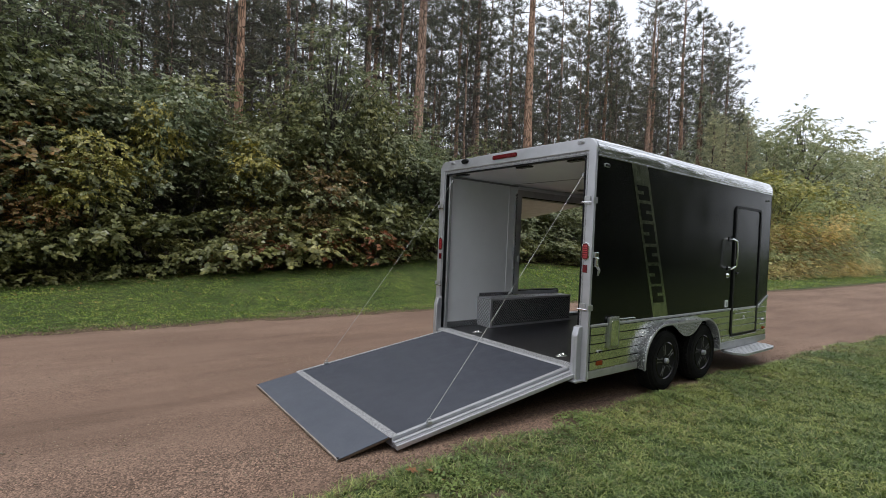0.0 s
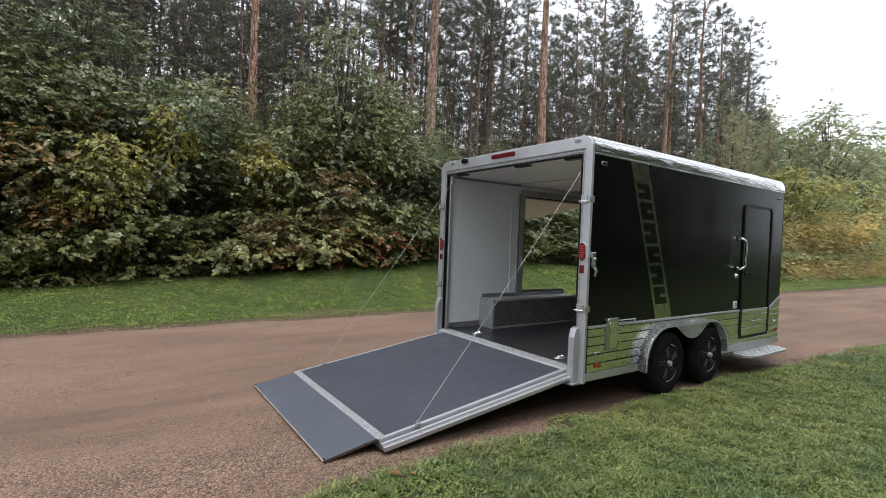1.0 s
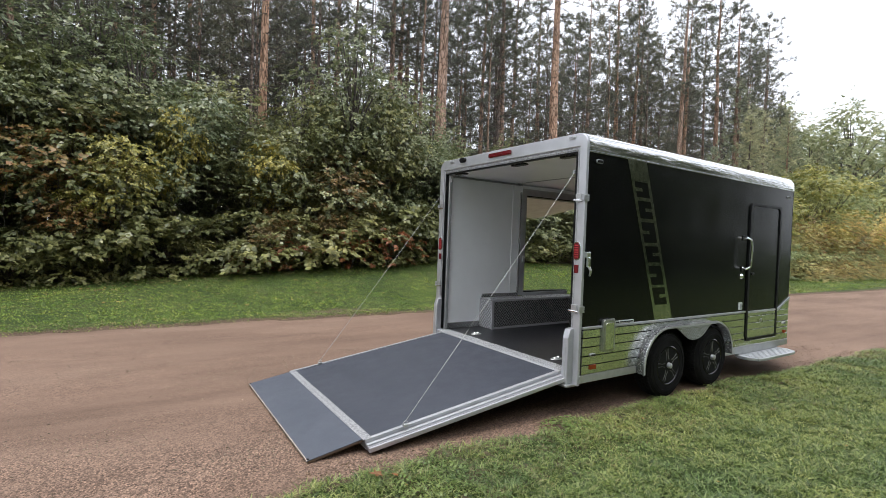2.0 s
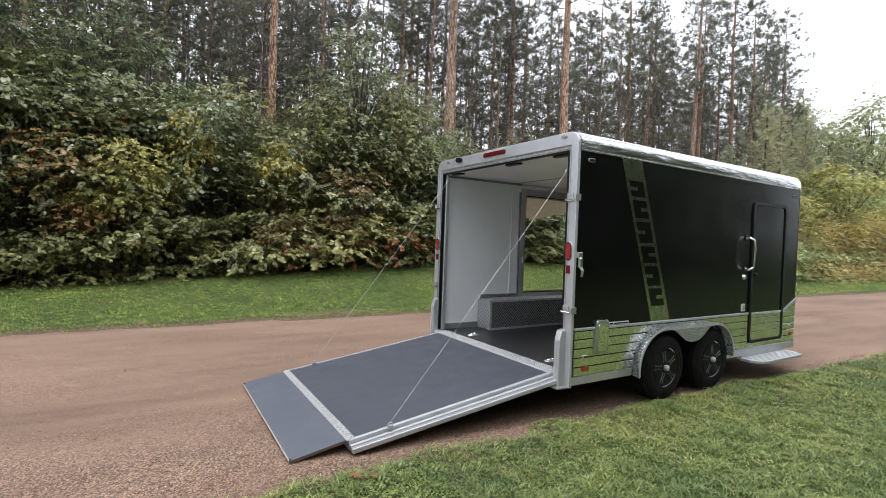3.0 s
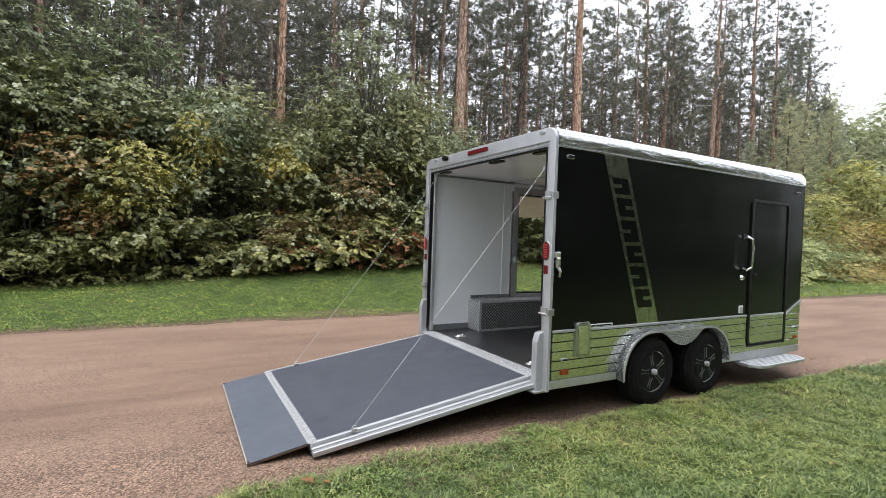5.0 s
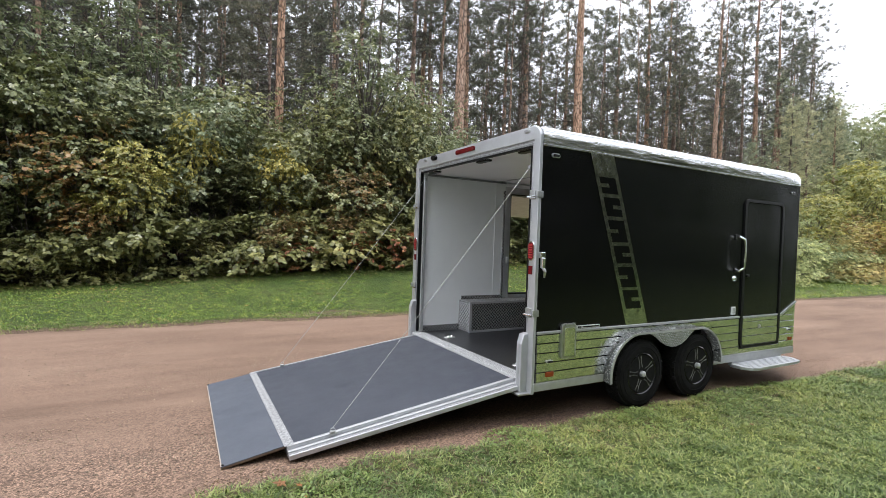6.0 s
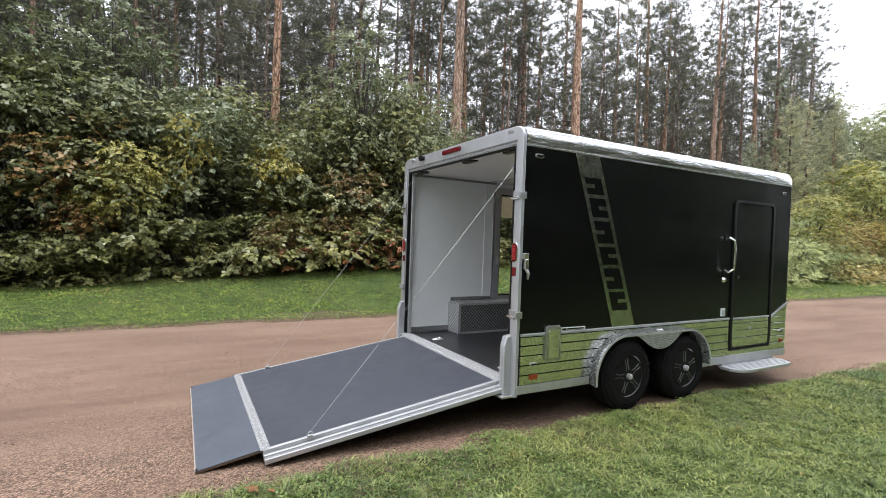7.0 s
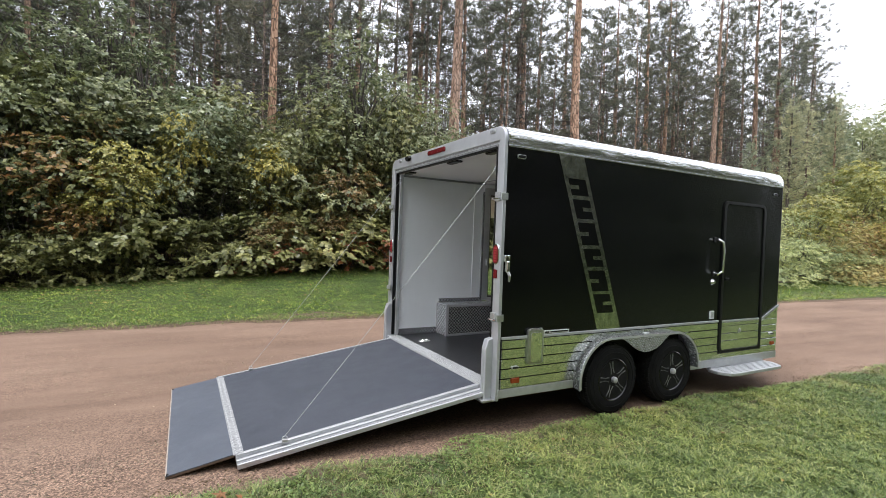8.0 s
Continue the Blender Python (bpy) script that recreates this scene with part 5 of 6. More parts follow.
    ne = new("needles", raw_mesh("needles", v, np.arange(len(v)).reshape(-1, 3), M_NEEDLE))
    tr.parent = br.parent = ne.parent = ti.parent = root
    br["kind"] = ne["kind"] = ti["kind"] = "stuff"
    return tagged(root, label, "pine tree", group="forest pines")


def make_spruce(seed, height, width, label):
    """A haze-paled conifer with boughs from near the ground to a ragged tip."""
    rng = np.random.default_rng(seed)
    root = new("conifer_tree")
    tr = new("trunk", stems_mesh("trunk", [([(0, 0, -0.3), (0.05, 0, height * 0.5), (0, 0, height)], [0.16, 0.09, 0.015])], 9, M_BARK))
    lines, vs = [], []
    nb = 95
    for k in range(nb):
        s = (k + rng.uniform(0, 1)) / nb
        z = height * (0.06 + 0.92 * s)
        ln = width * 0.5 * (1 - s) ** 0.8 * rng.uniform(0.65, 1.1) + 0.15
        a = k * 2.399
        d = np.array([math.cos(a), math.sin(a), -0.05 + 0.5 * s])
        p = np.array([0, 0, z])
        e = p + d * ln
        lines.append(([tuple(p), tuple(p + d * ln * 0.5 + [0, 0, 0.06]), tuple(e)], [0.02, 0.013, 0.004]))
        for j in range(int(4 + ln * 4)):
            q = p + (e - p) * rng.uniform(0.2, 1.0) + rng.normal(0, 0.12, 3)
            nn = 9
            w = unit(rng.normal(0, 0.8, (nn, 3)) + d + np.array([0, 0, -0.25]))
            side = unit(np.cross(w, rng.normal(0, 1, (nn, 3)))) * 0.028
            l = rng.uniform(0.16, 0.34, (nn, 1))
            vs.append(np.stack([q + side, q - side, q + w * l], 1))
    v = np.concatenate(vs).reshape(-1, 3)
    br = new("brushwood", stems_mesh("brushwood", lines, 3, M_TWIG))
    ne = new("needles", raw_mesh("needles", v, np.arange(len(v)).reshape(-1, 3), M_NEEDLE_HAZE))
    tr.parent = br.parent = ne.parent = root
    br["kind"] = ne["kind"] = "stuff"
    return tagged(root, label, "conifer tree", group="forest conifers")


def make_broadleaf(seed, height, width, leaf, material, label, sprays=340, tri=False):
    """A broad-leaved tree: forked trunk, limbs, clumped uneven crown."""
    rng = np.random.default_rng(seed)
    root = new("broadleaf_tree")
    lines = [([(0, 0, -0.3), (0.06, 0.03, height * 0.25), (0.0, 0.1, height * 0.55), (0.1, 0, height * 0.9)], [0.2, 0.15, 0.1, 0.02])]
    tips, ways = [], []
    ncl = 44
    for k in range(ncl):
        z = rng.uniform(0.28, 1.0)
        prof = math.sqrt(max(0.06, 1 - ((z - 0.55) / 0.5) ** 2))
        a = rng.uniform(0, 2 * math.pi)
        r = width * 0.5 * prof * rng.uniform(0.3, 1.0)
        c = np.array([math.cos(a) * r, math.sin(a) * r, z * height])
        lines.append(([(0.03, 0.03, z * height * 0.62), tuple(c * np.array([0.5, 0.5, 0.84])), tuple(c)], [0.06, 0.035, 0.008]))
        m = sprays // ncl
        off = rng.normal(0, 1, (m, 3)) * np.array([0.55, 0.55, 0.36]) * width / 6.5
        tips.append(c + off)
        ways.append(np.array([math.cos(a), math.sin(a), 0.15]) * 0.6 + unit(off) + rng.normal(0, 0.3, (m, 3)))
    v, f = leaf_sprays(rng, np.concatenate(tips), np.concatenate(ways), 14, 0.6, leaf, tri=tri)
    st = new("trunk", stems_mesh("trunk", lines, 7, M_TWIG))
    fo = new("foliage", raw_mesh("foliage", v, f, material))
    st.parent = fo.parent = root
    fo["kind"] = "stuff"
    return tagged(root, label, "tree", group="broad-leaved trees")


def put_on_ground(ob, x, y, s=1.0, turn=0.0, tall=1.0, first=False):
    m = pose(x, y, float(ground_z(x, y)), 0, 0, turn)
    if first:
        ob.matrix_basis = m
        ob.scale = (s, s, s * tall)
        return ob
    ob.scale = (s, s, s * tall)
    return copy_thing(ob, m)


rng = np.random.default_rng(11)
greens = [make_shrub(20 + k, 4.0, 3.0, 960, 0.095, M_LEAF if k % 3 else M_LEAF_PALE, "dense green shrub at the forest edge" if k % 3 else "pale green leafy shrub at the forest edge", "shrub", 9, 3, 0.1) for k in range(6)]
leggy = [make_shrub(110 + k, 4.0, 3.0, 760, 0.095, M_LEAF if k else M_LEAF_PALE, "leggy green shrub with bare lower stems", "shrub", 9, 3, 0.34) for k in range(3)]
mid = [make_shrub(130 + k, 5.2, 3.8, 620, 0.12, M_LEAF if k else M_LEAF_PALE, "tall leafy shrub behind the forest edge", "shrub", 9) for k in range(3)]
deep = [make_shrub(30 + k, 5.2, 3.8, 115, 0.24, M_LEAF, "tall shady shrub inside the forest", "shrub", 14, 5, 0.05, True) for k in range(3)]
farther = [make_shrub(35 + k, 4.6, 3.6, 820, 0.07, M_LEAF_FAR, "yellowish-green shrub beside the road, paled for haze", "shrub", 10, 2, 0.0, True, 0.3) for k in range(3)]
golden = [make_shrub(38 + k, 3.4, 3.0, 520, 0.085, M_LEAF_GOLD if k else M_LEAF_RUST, "roadside shrub turning golden" if k else "roadside shrub turning orange", "shrub", 9, 2, 0.0, True, 0.3) for k in range(2)]
weeds = [make_shrub(45 + k, 1.5, 2.2, 220, 0.07, M_LEAF_GOLD, "tall golden weeds beside the road", "weeds", 9, 3, 0.0, True, 0.3) for k in range(2)]
yellow = make_shrub(41, 3.7, 2.6, 560, 0.095, M_LEAF_YELLOW, "shrub with leaves turning yellow", "shrub", 9, 3, 0.5)
rust = make_shrub(42, 3.7, 2.4, 330, 0.095, M_LEAF_RUST, "shrub with leaves turning rust-brown", "shrub", 9, 3, 0.5)
red = make_shrub(43, 1.2, 1.1, 50, 0.1, M_LEAF_RED, "small shrub with red autumn leaves")
low = [make_shrub(50 + k, 1.3, 1.9, 240, 0.1, M_LEAF_LOW if k else M_LEAF_PALE, "low leafy undergrowth at the lawn's edge", "undergrowth", 9) for k in range(3)]
low_far = [make_shrub(56 + k, 1.6, 2.6, 230, 0.075, M_LEAF_FAR, "low growth beside the road, paled for haze", "undergrowth", 9, 3, 0.0, True) for k in range(2)]
pines = [make_pine(60 + k, h, r, c, "tall red pine with a bare reddish trunk" if k < 3 else "slender pine with a thin grey-brown trunk", lo, bark=M_BARK_RED if k < 3 else None)
         for k, (h, r, c, lo) in enumerate(((21, 0.22, 0.54, 60), (23, 0.29, 0.56, 60), (20, 0.185, 0.5, 70), (17, 0.1, 0.44, 75), (20, 0.14, 0.5, 75)))]
far_pines = [make_pine(70 + k, h, r, c, "tall slender pine deep in the wood", 60, 26, 8, 13, 1.35) for k, (h, r, c) in enumerate(((21, 0.17, 0.46), (19, 0.11, 0.4), (22, 0.14, 0.48)))]
spruces = [make_spruce(80 + k, 12.0 - k, 5.0, "green young conifer paled for haze") for k in range(2)]
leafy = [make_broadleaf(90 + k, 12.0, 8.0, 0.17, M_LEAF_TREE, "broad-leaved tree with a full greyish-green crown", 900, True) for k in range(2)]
understory = [make_broadleaf(95 + k, 9.0, 4.4, 0.11, M_LEAF, "slender leafy tree at the forest edge", 560) for k in range(2)]
used = set()


def plant(ob, x, y, s=1.0, tall=1.0):
    turn = float(rng.uniform(0, 360))
    if ob.name not in used:
        used.add(ob.name)
        return put_on_ground(ob, x, y, s, turn, tall, first=True)
    keep = ob.scale.copy()
    made = put_on_ground(ob, x, y, s, turn, tall)
    ob.scale = keep
    return made


# the pines that stand at the forest's front, then those behind them
for x, y, k, s in ((0.34, 15.07, 2, 1.0), (0.22, 16.1, 3, 0.8), (8.32, 15.71, 1, 1.0), (15.9, 16.11, 1, 1.05), (15.06, 19.53, 0, 1.08), (8.17, 20.34, 2, 1.05), (6.8, 25.22, 0, 1.1),
                   (-6.14, 13.6, 4, 0.75), (-4.03, 16.86, 4, 0.85), (-2.87, 18.88, 2, 0.88), (-5.98, 20.7, 3, 0.9), (-0.82, 28.8, 0, 1.0)):
    plant(pines[k], x, y, s)
for x, y, k, s in ((0.7, 24.6, 3, 1.0), (3.63, 26.1, 3, 1.05), (4.57, 25.9, 4, 0.95), (6.13, 29.6, 4, 1.05), (10.24, 23.8, 0, 1.05), (13.07, 24.5, 4, 1.05), (11.76, 20.6, 2, 1.0), (13.46, 19.5, 4, 1.05),
                   (20.13, 24.4, 2, 1.1), (24.22, 26.1, 1, 0.95), (26.38, 24.0, 2, 1.0), (23.94, 20.7, 0, 0.95)):
    plant(pines[k], x, y, s)
for x, y, k, s in ((26.8, 20.4, 0, 1.08), (27.5, 19.4, 0, 0.95), (29.5, 20.1, 0, 1.0), (27.6, 15.8, 0, 1.0), (31.2, 17.6, 0, 0.96), (32.2, 15.75, 0, 1.05), (32.7, 14.75, 0, 0.92), (37.5, 16.4, 4, 1.0),
                   (41.0, 18.0, 2, 0.95), (44.5, 19.0, 4, 1.0), (40.5, 16.4, 4, 1.05), (43.2, 17.6, 2, 0.95), (47.5, 20.2, 4, 1.05), (-8.0, 15.6, 2, 0.95), (-10.6, 16.8, 0, 0.95), (-7.4, 19.2, 4, 1.0), (-12.5, 15.5, 2, 1.0)):
    plant(pines[k], x, y, s)
for y0, n, x0, x1 in ((18.5, 14, -12, 38), (22, 20, -14, 44), (27, 36, -17, 56), (33, 52, -20, 70), (40, 66, -24, 86), (50, 78, -30, 100)):
    for k in range(n):
        x = x0 + (x1 - x0) * (k + 0.5 + rng.uniform(-0.4, 0.4)) / n
        y = y0 + rng.uniform(-1.4, 1.4)
        if x > 36 + (y - 14) * 2.2:
            continue
        plant(pines[int(rng.integers(3, 5))] if y0 < 24 else far_pines[int(rng.integers(0, 3))], x, y, float(rng.uniform(0.85, 1.12)))

for x, y, k in ((-9.0, 21.5, 0), (-11.2, 23.5, 1), (-13.2, 20.5, 2), (-14.8, 24.5, 0), (-6.8, 24.0, 2), (-8.6, 27.5, 1), (-12.4, 28.5, 0), (-10.2, 18.6, 2)):
    plant(far_pines[k], x, y, 1.05)

for x, y, s in ((-3.4, 16.2, 0.62), (-1.6, 17.2, 0.66), (-4.8, 17.8, 0.7), (-2.3, 20.0, 0.72), (-0.6, 19.6, 0.66), (2.4, 18.2, 0.62), (4.6, 19.8, 0.7), (-6.9, 17.2, 0.68)):
    plant(pines[3], x, y, s)

# leafy young trees among the shrubs
for x, y, k, s in ((-6.9, 12.6, 0, 0.8), (-5.2, 13.2, 1, 0.76), (-8.6, 13.4, 1, 1.05), (-3.4, 13.6, 0, 0.78), (-4.4, 14.6, 1, 0.95), (2.75, 12.5, 1, 0.86), (1.3, 13.3, 0, 0.74), (4.5, 13.4, 0, 0.74), (7.0, 14.2, 1, 0.68), (11.0, 13.6, 1, 0.6),
                   (-9.8, 12.9, 0, 1.12), (-11.4, 14.2, 1, 1.2), (-8.2, 14.8, 1, 1.1)):
    plant(understory[k], x, y, s)


def canopy(x):
    """How high the shrubs stand along the forest's edge."""
    return float(np.interp(x, [-9, -6.4, -4.3, -3, -1.1, 0.0, 0.9, 2.5, 3.9, 5.4, 8], [6.9, 6.1, 6.2, 6.2, 5.0, 5.1, 6.0, 6.3, 5.7, 4.9, 4.3]))


# shrub layer
x = -13.0
while x < 21:
    top = canopy(x) * rng.uniform(0.62, 0.98)
    kind = leggy[int(rng.integers(0, 3))] if -4.4 < x < -0.4 else greens[int(rng.integers(0, 6))]
    w = float(rng.uniform(0.85, 1.05))
    plant(kind, x, 12.0 + rng.uniform(-0.4, 0.5), w, top / 4.0 / w)
    x += rng.uniform(1.1, 1.6)
x = -11.0
while x < 8:
    w = float(rng.uniform(0.95, 1.15))
    plant(greens[int(rng.integers(0, 6))] if x < -4 or x > 0 else leggy[int(rng.integers(0, 3))], x, 13.3 + rng.uniform(-0.3, 0.4), w, canopy(x) * rng.uniform(0.85, 1.08) / 4.0 / w)
    x += rng.uniform(1.8, 2.4)
x = -14.0
while x < 34:
    w = float(rng.uniform(0.95, 1.15))
    plant(mid[int(rng.integers(0, 3))], x, 14.6 + rng.uniform(-0.5, 0.6), w, canopy(x) * rng.uniform(0.8, 1.05) / 5.2 / w)
    x += rng.uniform(1.8, 2.5)
for y0, gap, s in ((17.2, 2.4, 0.95), (21, 2.8, 1.2), (26, 3.6, 1.5), (36, 4.4, 2.1), (52, 6.0, 3.0)):
    x = -16.0 - y0 * 0.3
    while x < 36 + y0:
        if x < 18 or y0 < 24 or rng.uniform() < 0.7:
            plant(deep[int(rng.integers(0, 3))], x, y0 + rng.uniform(-1, 1), float(s * rng.uniform(0.85, 1.15)))
        x += gap * rng.uniform(0.8, 1.2)
for x, y, s, tall in ((-3.75, 10.9, 0.66, 1.3), (-2.4, 11.5, 0.5, 2.2), (-0.1, 11.4, 0.55, 1.7)):
    plant(yellow, x, y, s, tall)
for x, y, s in ((1.95, 11.4, 0.9), (-0.35, 10.4, 0.4), (-4.9, 11.7, 1.1), (-4.5, 11.0, 0.6), (1.6, 10.8, 0.5), (0.1, 10.9, 0.46)):
    plant(rust, x, y, s)
for x, y, s in ((3.15, 10.15, 0.95), (1.85, 10.3, 0.9), (0.25, 10.4, 0.7), (-1.0, 10.5, 0.45)):
    plant(red, x, y, s)
x = -12.5
while x < 17:
    small = 0.72 if -4.0 < x < -0.9 else 1.0
    plant(low[int(rng.integers(0, 3))], x, 10.85 + rng.uniform(-0.1, 0.4), small * float(rng.uniform(0.6, 1.05)))
    x += rng.uniform(0.8, 1.3)

for x, y, w in ((-0.6, 10.9, 1.25), (0.4, 10.8, 1.1), (1.3, 10.9, 1.35), (2.4, 10.8, 1.2), (4.2, 11.0, 1.4), (-5.4, 10.75, 0.9), (-6.6, 10.7, 1.0), (-4.6, 10.75, 0.75), (-3.1, 11.3, 1.15), (-1.9, 11.2, 1.05), (-3.9, 11.6, 1.3)):
    plant(low[int(rng.integers(1, 3))], x, y, w)

# the woods beside the road farther on
x = 20.0
while x < 95:
    y = 10.0 + rng.uniform(-0.8, 0.8)
    pick = rng.uniform()
    ob = yellow if pick < 0.28 and x > 26 else farther[int(rng.integers(0, 3))]
    rise = float(np.interp(x, [20, 28, 33], [0.55, 0.62, 1.0]))
    plant(ob, x, y, rise * float(rng.uniform(1.1, 1.5)) * (1.35 if ob is yellow else 1.0))
    plant(farther[int(rng.integers(0, 3))], x + 1.2, y + 2.8, rise * float(rng.uniform(1.3, 1.7)))
    x += rng.uniform(1.9, 2.8) * (1.0 if x < 45 else 1.7)
for k, (x, y, s) in enumerate(((28.5, 8.9, 0.8), (30.2, 9.0, 1.05), (31.6, 8.8, 0.8), (33.6, 8.9, 1.1), (35.2, 8.7, 0.95), (37.4, 8.9, 1.15), (39.6, 8.8, 1.05), (42.0, 9.0, 1.2), (44.8, 9.1, 1.1))):
    plant(golden[0 if k in (1, 4, 6) else 1], x, y, s)
x = 27.0
while x < 52:
    plant(weeds[int(rng.integers(0, 2))], x, 8.2 + rng.uniform(-0.3, 0.2), float(rng.uniform(0.55, 0.95)))
    x += rng.uniform(0.9, 1.5)
for ob, x, y, s in ((yellow, 32.5, 8.9, 0.85), (rust, 34.6, 8.8, 0.7), (rust, 36.4, 9.0, 0.8), (yellow, 39.0, 9.0, 0.9)):
    plant(ob, x, y, s)
x = 16.0
while x < 60:
    plant(low_far[int(rng.integers(0, 2))], x, 8.9 + rng.uniform(-0.3, 0.4), float(rng.uniform(0.8, 1.25)))
    x += rng.uniform(1.0, 1.7)
for x, y, s in ((26.5, 12.8, 0.72), (29.5, 12.2, 0.95), (32.2, 12.6, 0.9), (34.8, 12.2, 1.0), (37.5, 13.0, 0.98), (40.5, 12.4, 0.85), (33.0, 14.6, 1.15), (37.0, 15.5, 1.08), (46, 14, 0.9), (43, 12.2, 0.8), (44, 16.5, 1.2), (48, 17.5, 1.25), (39.5, 15.0, 1.05)):
    plant(spruces[int(x * 2) % 2], x, y, s)
for x, y, s in ((43.5, 14.0, 0.95), (49, 13.0, 1.16), (53, 15.5, 1.1), (58, 13.5, 1.0), (64, 14.5, 1.1), (71, 13.5, 1.15), (79, 14.5, 1.25), (90, 15, 1.35), (102, 14.5, 1.4), (118, 14, 1.5), (46.5, 18, 1.2), (60, 20, 1.2), (75, 21, 1.35)):
    plant(leafy[int(rng.integers(0, 2))], x, y, s)

# the woods across the lawn, mirrored in the polished metal and the black panels
def south(x):
    """The edge of those woods, falling back to the open side."""
    return -13.0 - 0.4 * max(0.0, x - 22)


for kinds, n, gap, back, lo, hi in ((far_pines, 26, 3.4, 3.0, 0.85, 1.05), (deep, 34, 2.5, 0.0, 1.8, 2.3), (deep, 18, 5.0, 3.0, 1.6, 2.1), (leafy, 9, 10.0, 7.0, 0.9, 1.2)):
    for k in range(n):
        x = -22 + gap * k + rng.uniform(-0.25, 0.25) * gap
        plant(kinds[int(rng.integers(0, len(kinds)))], x, south(x) - back + rng.uniform(-1, 1), float(rng.uniform(lo, hi)))

# any kind that found no place above stands deep in the wood
for kinds in (greens, leggy, mid, deep, farther, low, low_far, golden, weeds, pines, far_pines, spruces, leafy, understory):
    for ob in kinds:
        if ob.name not in used:
            plant(ob, 12.0 + float(rng.uniform(-10, 10)), 30.0, 0.9)

# ---------------------------------------------------------------- grass, gravel and litter


def blades(rng, x, y, length, width, lean=0.7):
    """Bent grass blades, rooted on the ground."""
    n = len(x)
    z = np.maximum(ground_z(x, y), -0.002) - 0.006
    a = rng.uniform(0, 2 * np.pi, n)
    d = np.stack([np.cos(a), np.sin(a), np.zeros(n)], 1)
    b = a + rng.uniform(0.9, 2.2, n)
    s = np.stack([np.cos(b), np.sin(b), np.zeros(n)], 1) * (width * rng.uniform(0.6, 1.3, n))[:, None]
    h = length * rng.uniform(0.45, 1.25, n)
    k = lean * rng.uniform(0.3, 1.5, n)
    p = np.stack([x, y, z], 1)
    up = np.array([0, 0, 1.0])
    m = p + up * (h * 0.45)[:, None] + d * (h * k * 0.25)[:, None]
    t = p + up * (h * np.clip(1.0 - 0.25 * k, 0.3, 1))[:, None] + d * (h * k)[:, None]
    v = np.stack([p, m + s * 0.5, t, m - s * 0.5], 1).reshape(-1, 3)
    return v, np.arange(4 * n).reshape(-1, 4)


def grass(name, rng, x, y, length, width, material, label):
    keep = (ground_z(x, y) > 0.0) | ((ground_z(x, y) > -0.03) & (rng.uniform(0, 1, len(x)) < 0.22 * (vnoise(x * 6, y * 6, 24) > 0.45)))
    thin = vnoise(x * 0.9, y * 0.9, 21) * 0.6 + vnoise(x * 3.1, y * 3.1, 22) * 0.4
    keep &= rng.uniform(0, 1, len(x)) < np.clip(0.35 + 1.2 * thin, 0, 1)
    keep &= rng.uniform(0, 1, len(x)) < np.clip(2.4 * vnoise(x * 15, y * 15, 25) - 0.25, 0.12, 1)
    edge = np.minimum(np.abs(y - near_edge(x)), np.abs(y - far_edge(x)))
    keep &= rng.uniform(0, 1, len(x)) < np.clip(0.35 + edge * 2.2, 0, 1)
    x, y = x[keep], y[keep]
    v, q = blades(rng, x, y, length * (0.4 + 1.2 * vnoise(x * 8, y * 8, 23)), width, 1.3)
    me = raw_mesh(name, v, q, material)
    return tagged(new(name, me), label, "grass", kind="stuff")


g = np.random.default_rng(5)
n = 300000
gx, gy = -3.6 + 7.6 * g.uniform(0, 1, n) + g.normal(0, 0.7, n), g.uniform(0, 1, n)
gy = 0.25 - 3.1 * gy ** 1.15 - np.abs(g.normal(0, 1.0, n)) * gy ** 2
grass("lawn_grass", g, gx, gy, 0.042, 0.0068, M_BLADE, "short yellowish-green mown grass beside the road")
n = 100000
gx, gy = 3.4 + 13 * g.uniform(0, 1, n) ** 1.5 + g.normal(0, 0.7, n), g.uniform(0, 1, n)
gy = 0.2 - 4.6 * gy - np.abs(g.normal(0, 1.6, n)) * gy ** 2
grass("lawn_grass", g, gx, gy, 0.052, 0.0095, M_BLADE, "short yellowish-green mown grass beside the road")
n = 36000
gx, gy = g.uniform(-3.4, 9, n), -np.abs(g.normal(0, 0.5, n)) - 0.02
gy += near_edge(gx)
pick = vnoise(gx * 1.7, gy * 1.7, 41) > 0.42
grass("dry_grass", g, gx[pick], gy[pick], 0.036, 0.0055, M_STRAW, "dry straw-coloured grass along the road's edge")
n = 22000
gx = g.uniform(-8, 16, n)
gy = np.where(g.uniform(0, 1, n) < 0.5, far_edge(gx) + np.abs(g.normal(0, 0.28, n)), 10.5 - np.abs(g.normal(0, 0.45, n)))
pick = vnoise(gx * 1.4, gy * 1.4, 43) > 0.35
grass("dry_grass", g, gx[pick], gy[pick], 0.04, 0.01, M_STRAW, "dry straw-coloured grass along the verge")
n = 120000
gx, gy = g.uniform(-8, 9, n), 5.4 + 5.8 * g.uniform(0, 1, n)
grass("verge_grass", g, gx, gy, 0.04, 0.013, M_BLADE_FAR, "green mown grass between road and forest")
n = 42000
gx, gy = 9 + 40 * g.uniform(0, 1, n) ** 1.6, g.uniform(4.8, 10.5, n)
grass("verge_grass", g, gx, gy, 0.07, 0.022, M_BLADE_FAR, "green mown grass between road and forest")

# loose stones on the road, in patches
n = 60000
px, py = g.uniform(-5.5, 1.5, n), g.uniform(-0.15, 5.6, n)
dens = vnoise(px * 1.1, py * 1.6, 31) * 0.7 + vnoise(px * 4, py * 4, 32) * 0.3
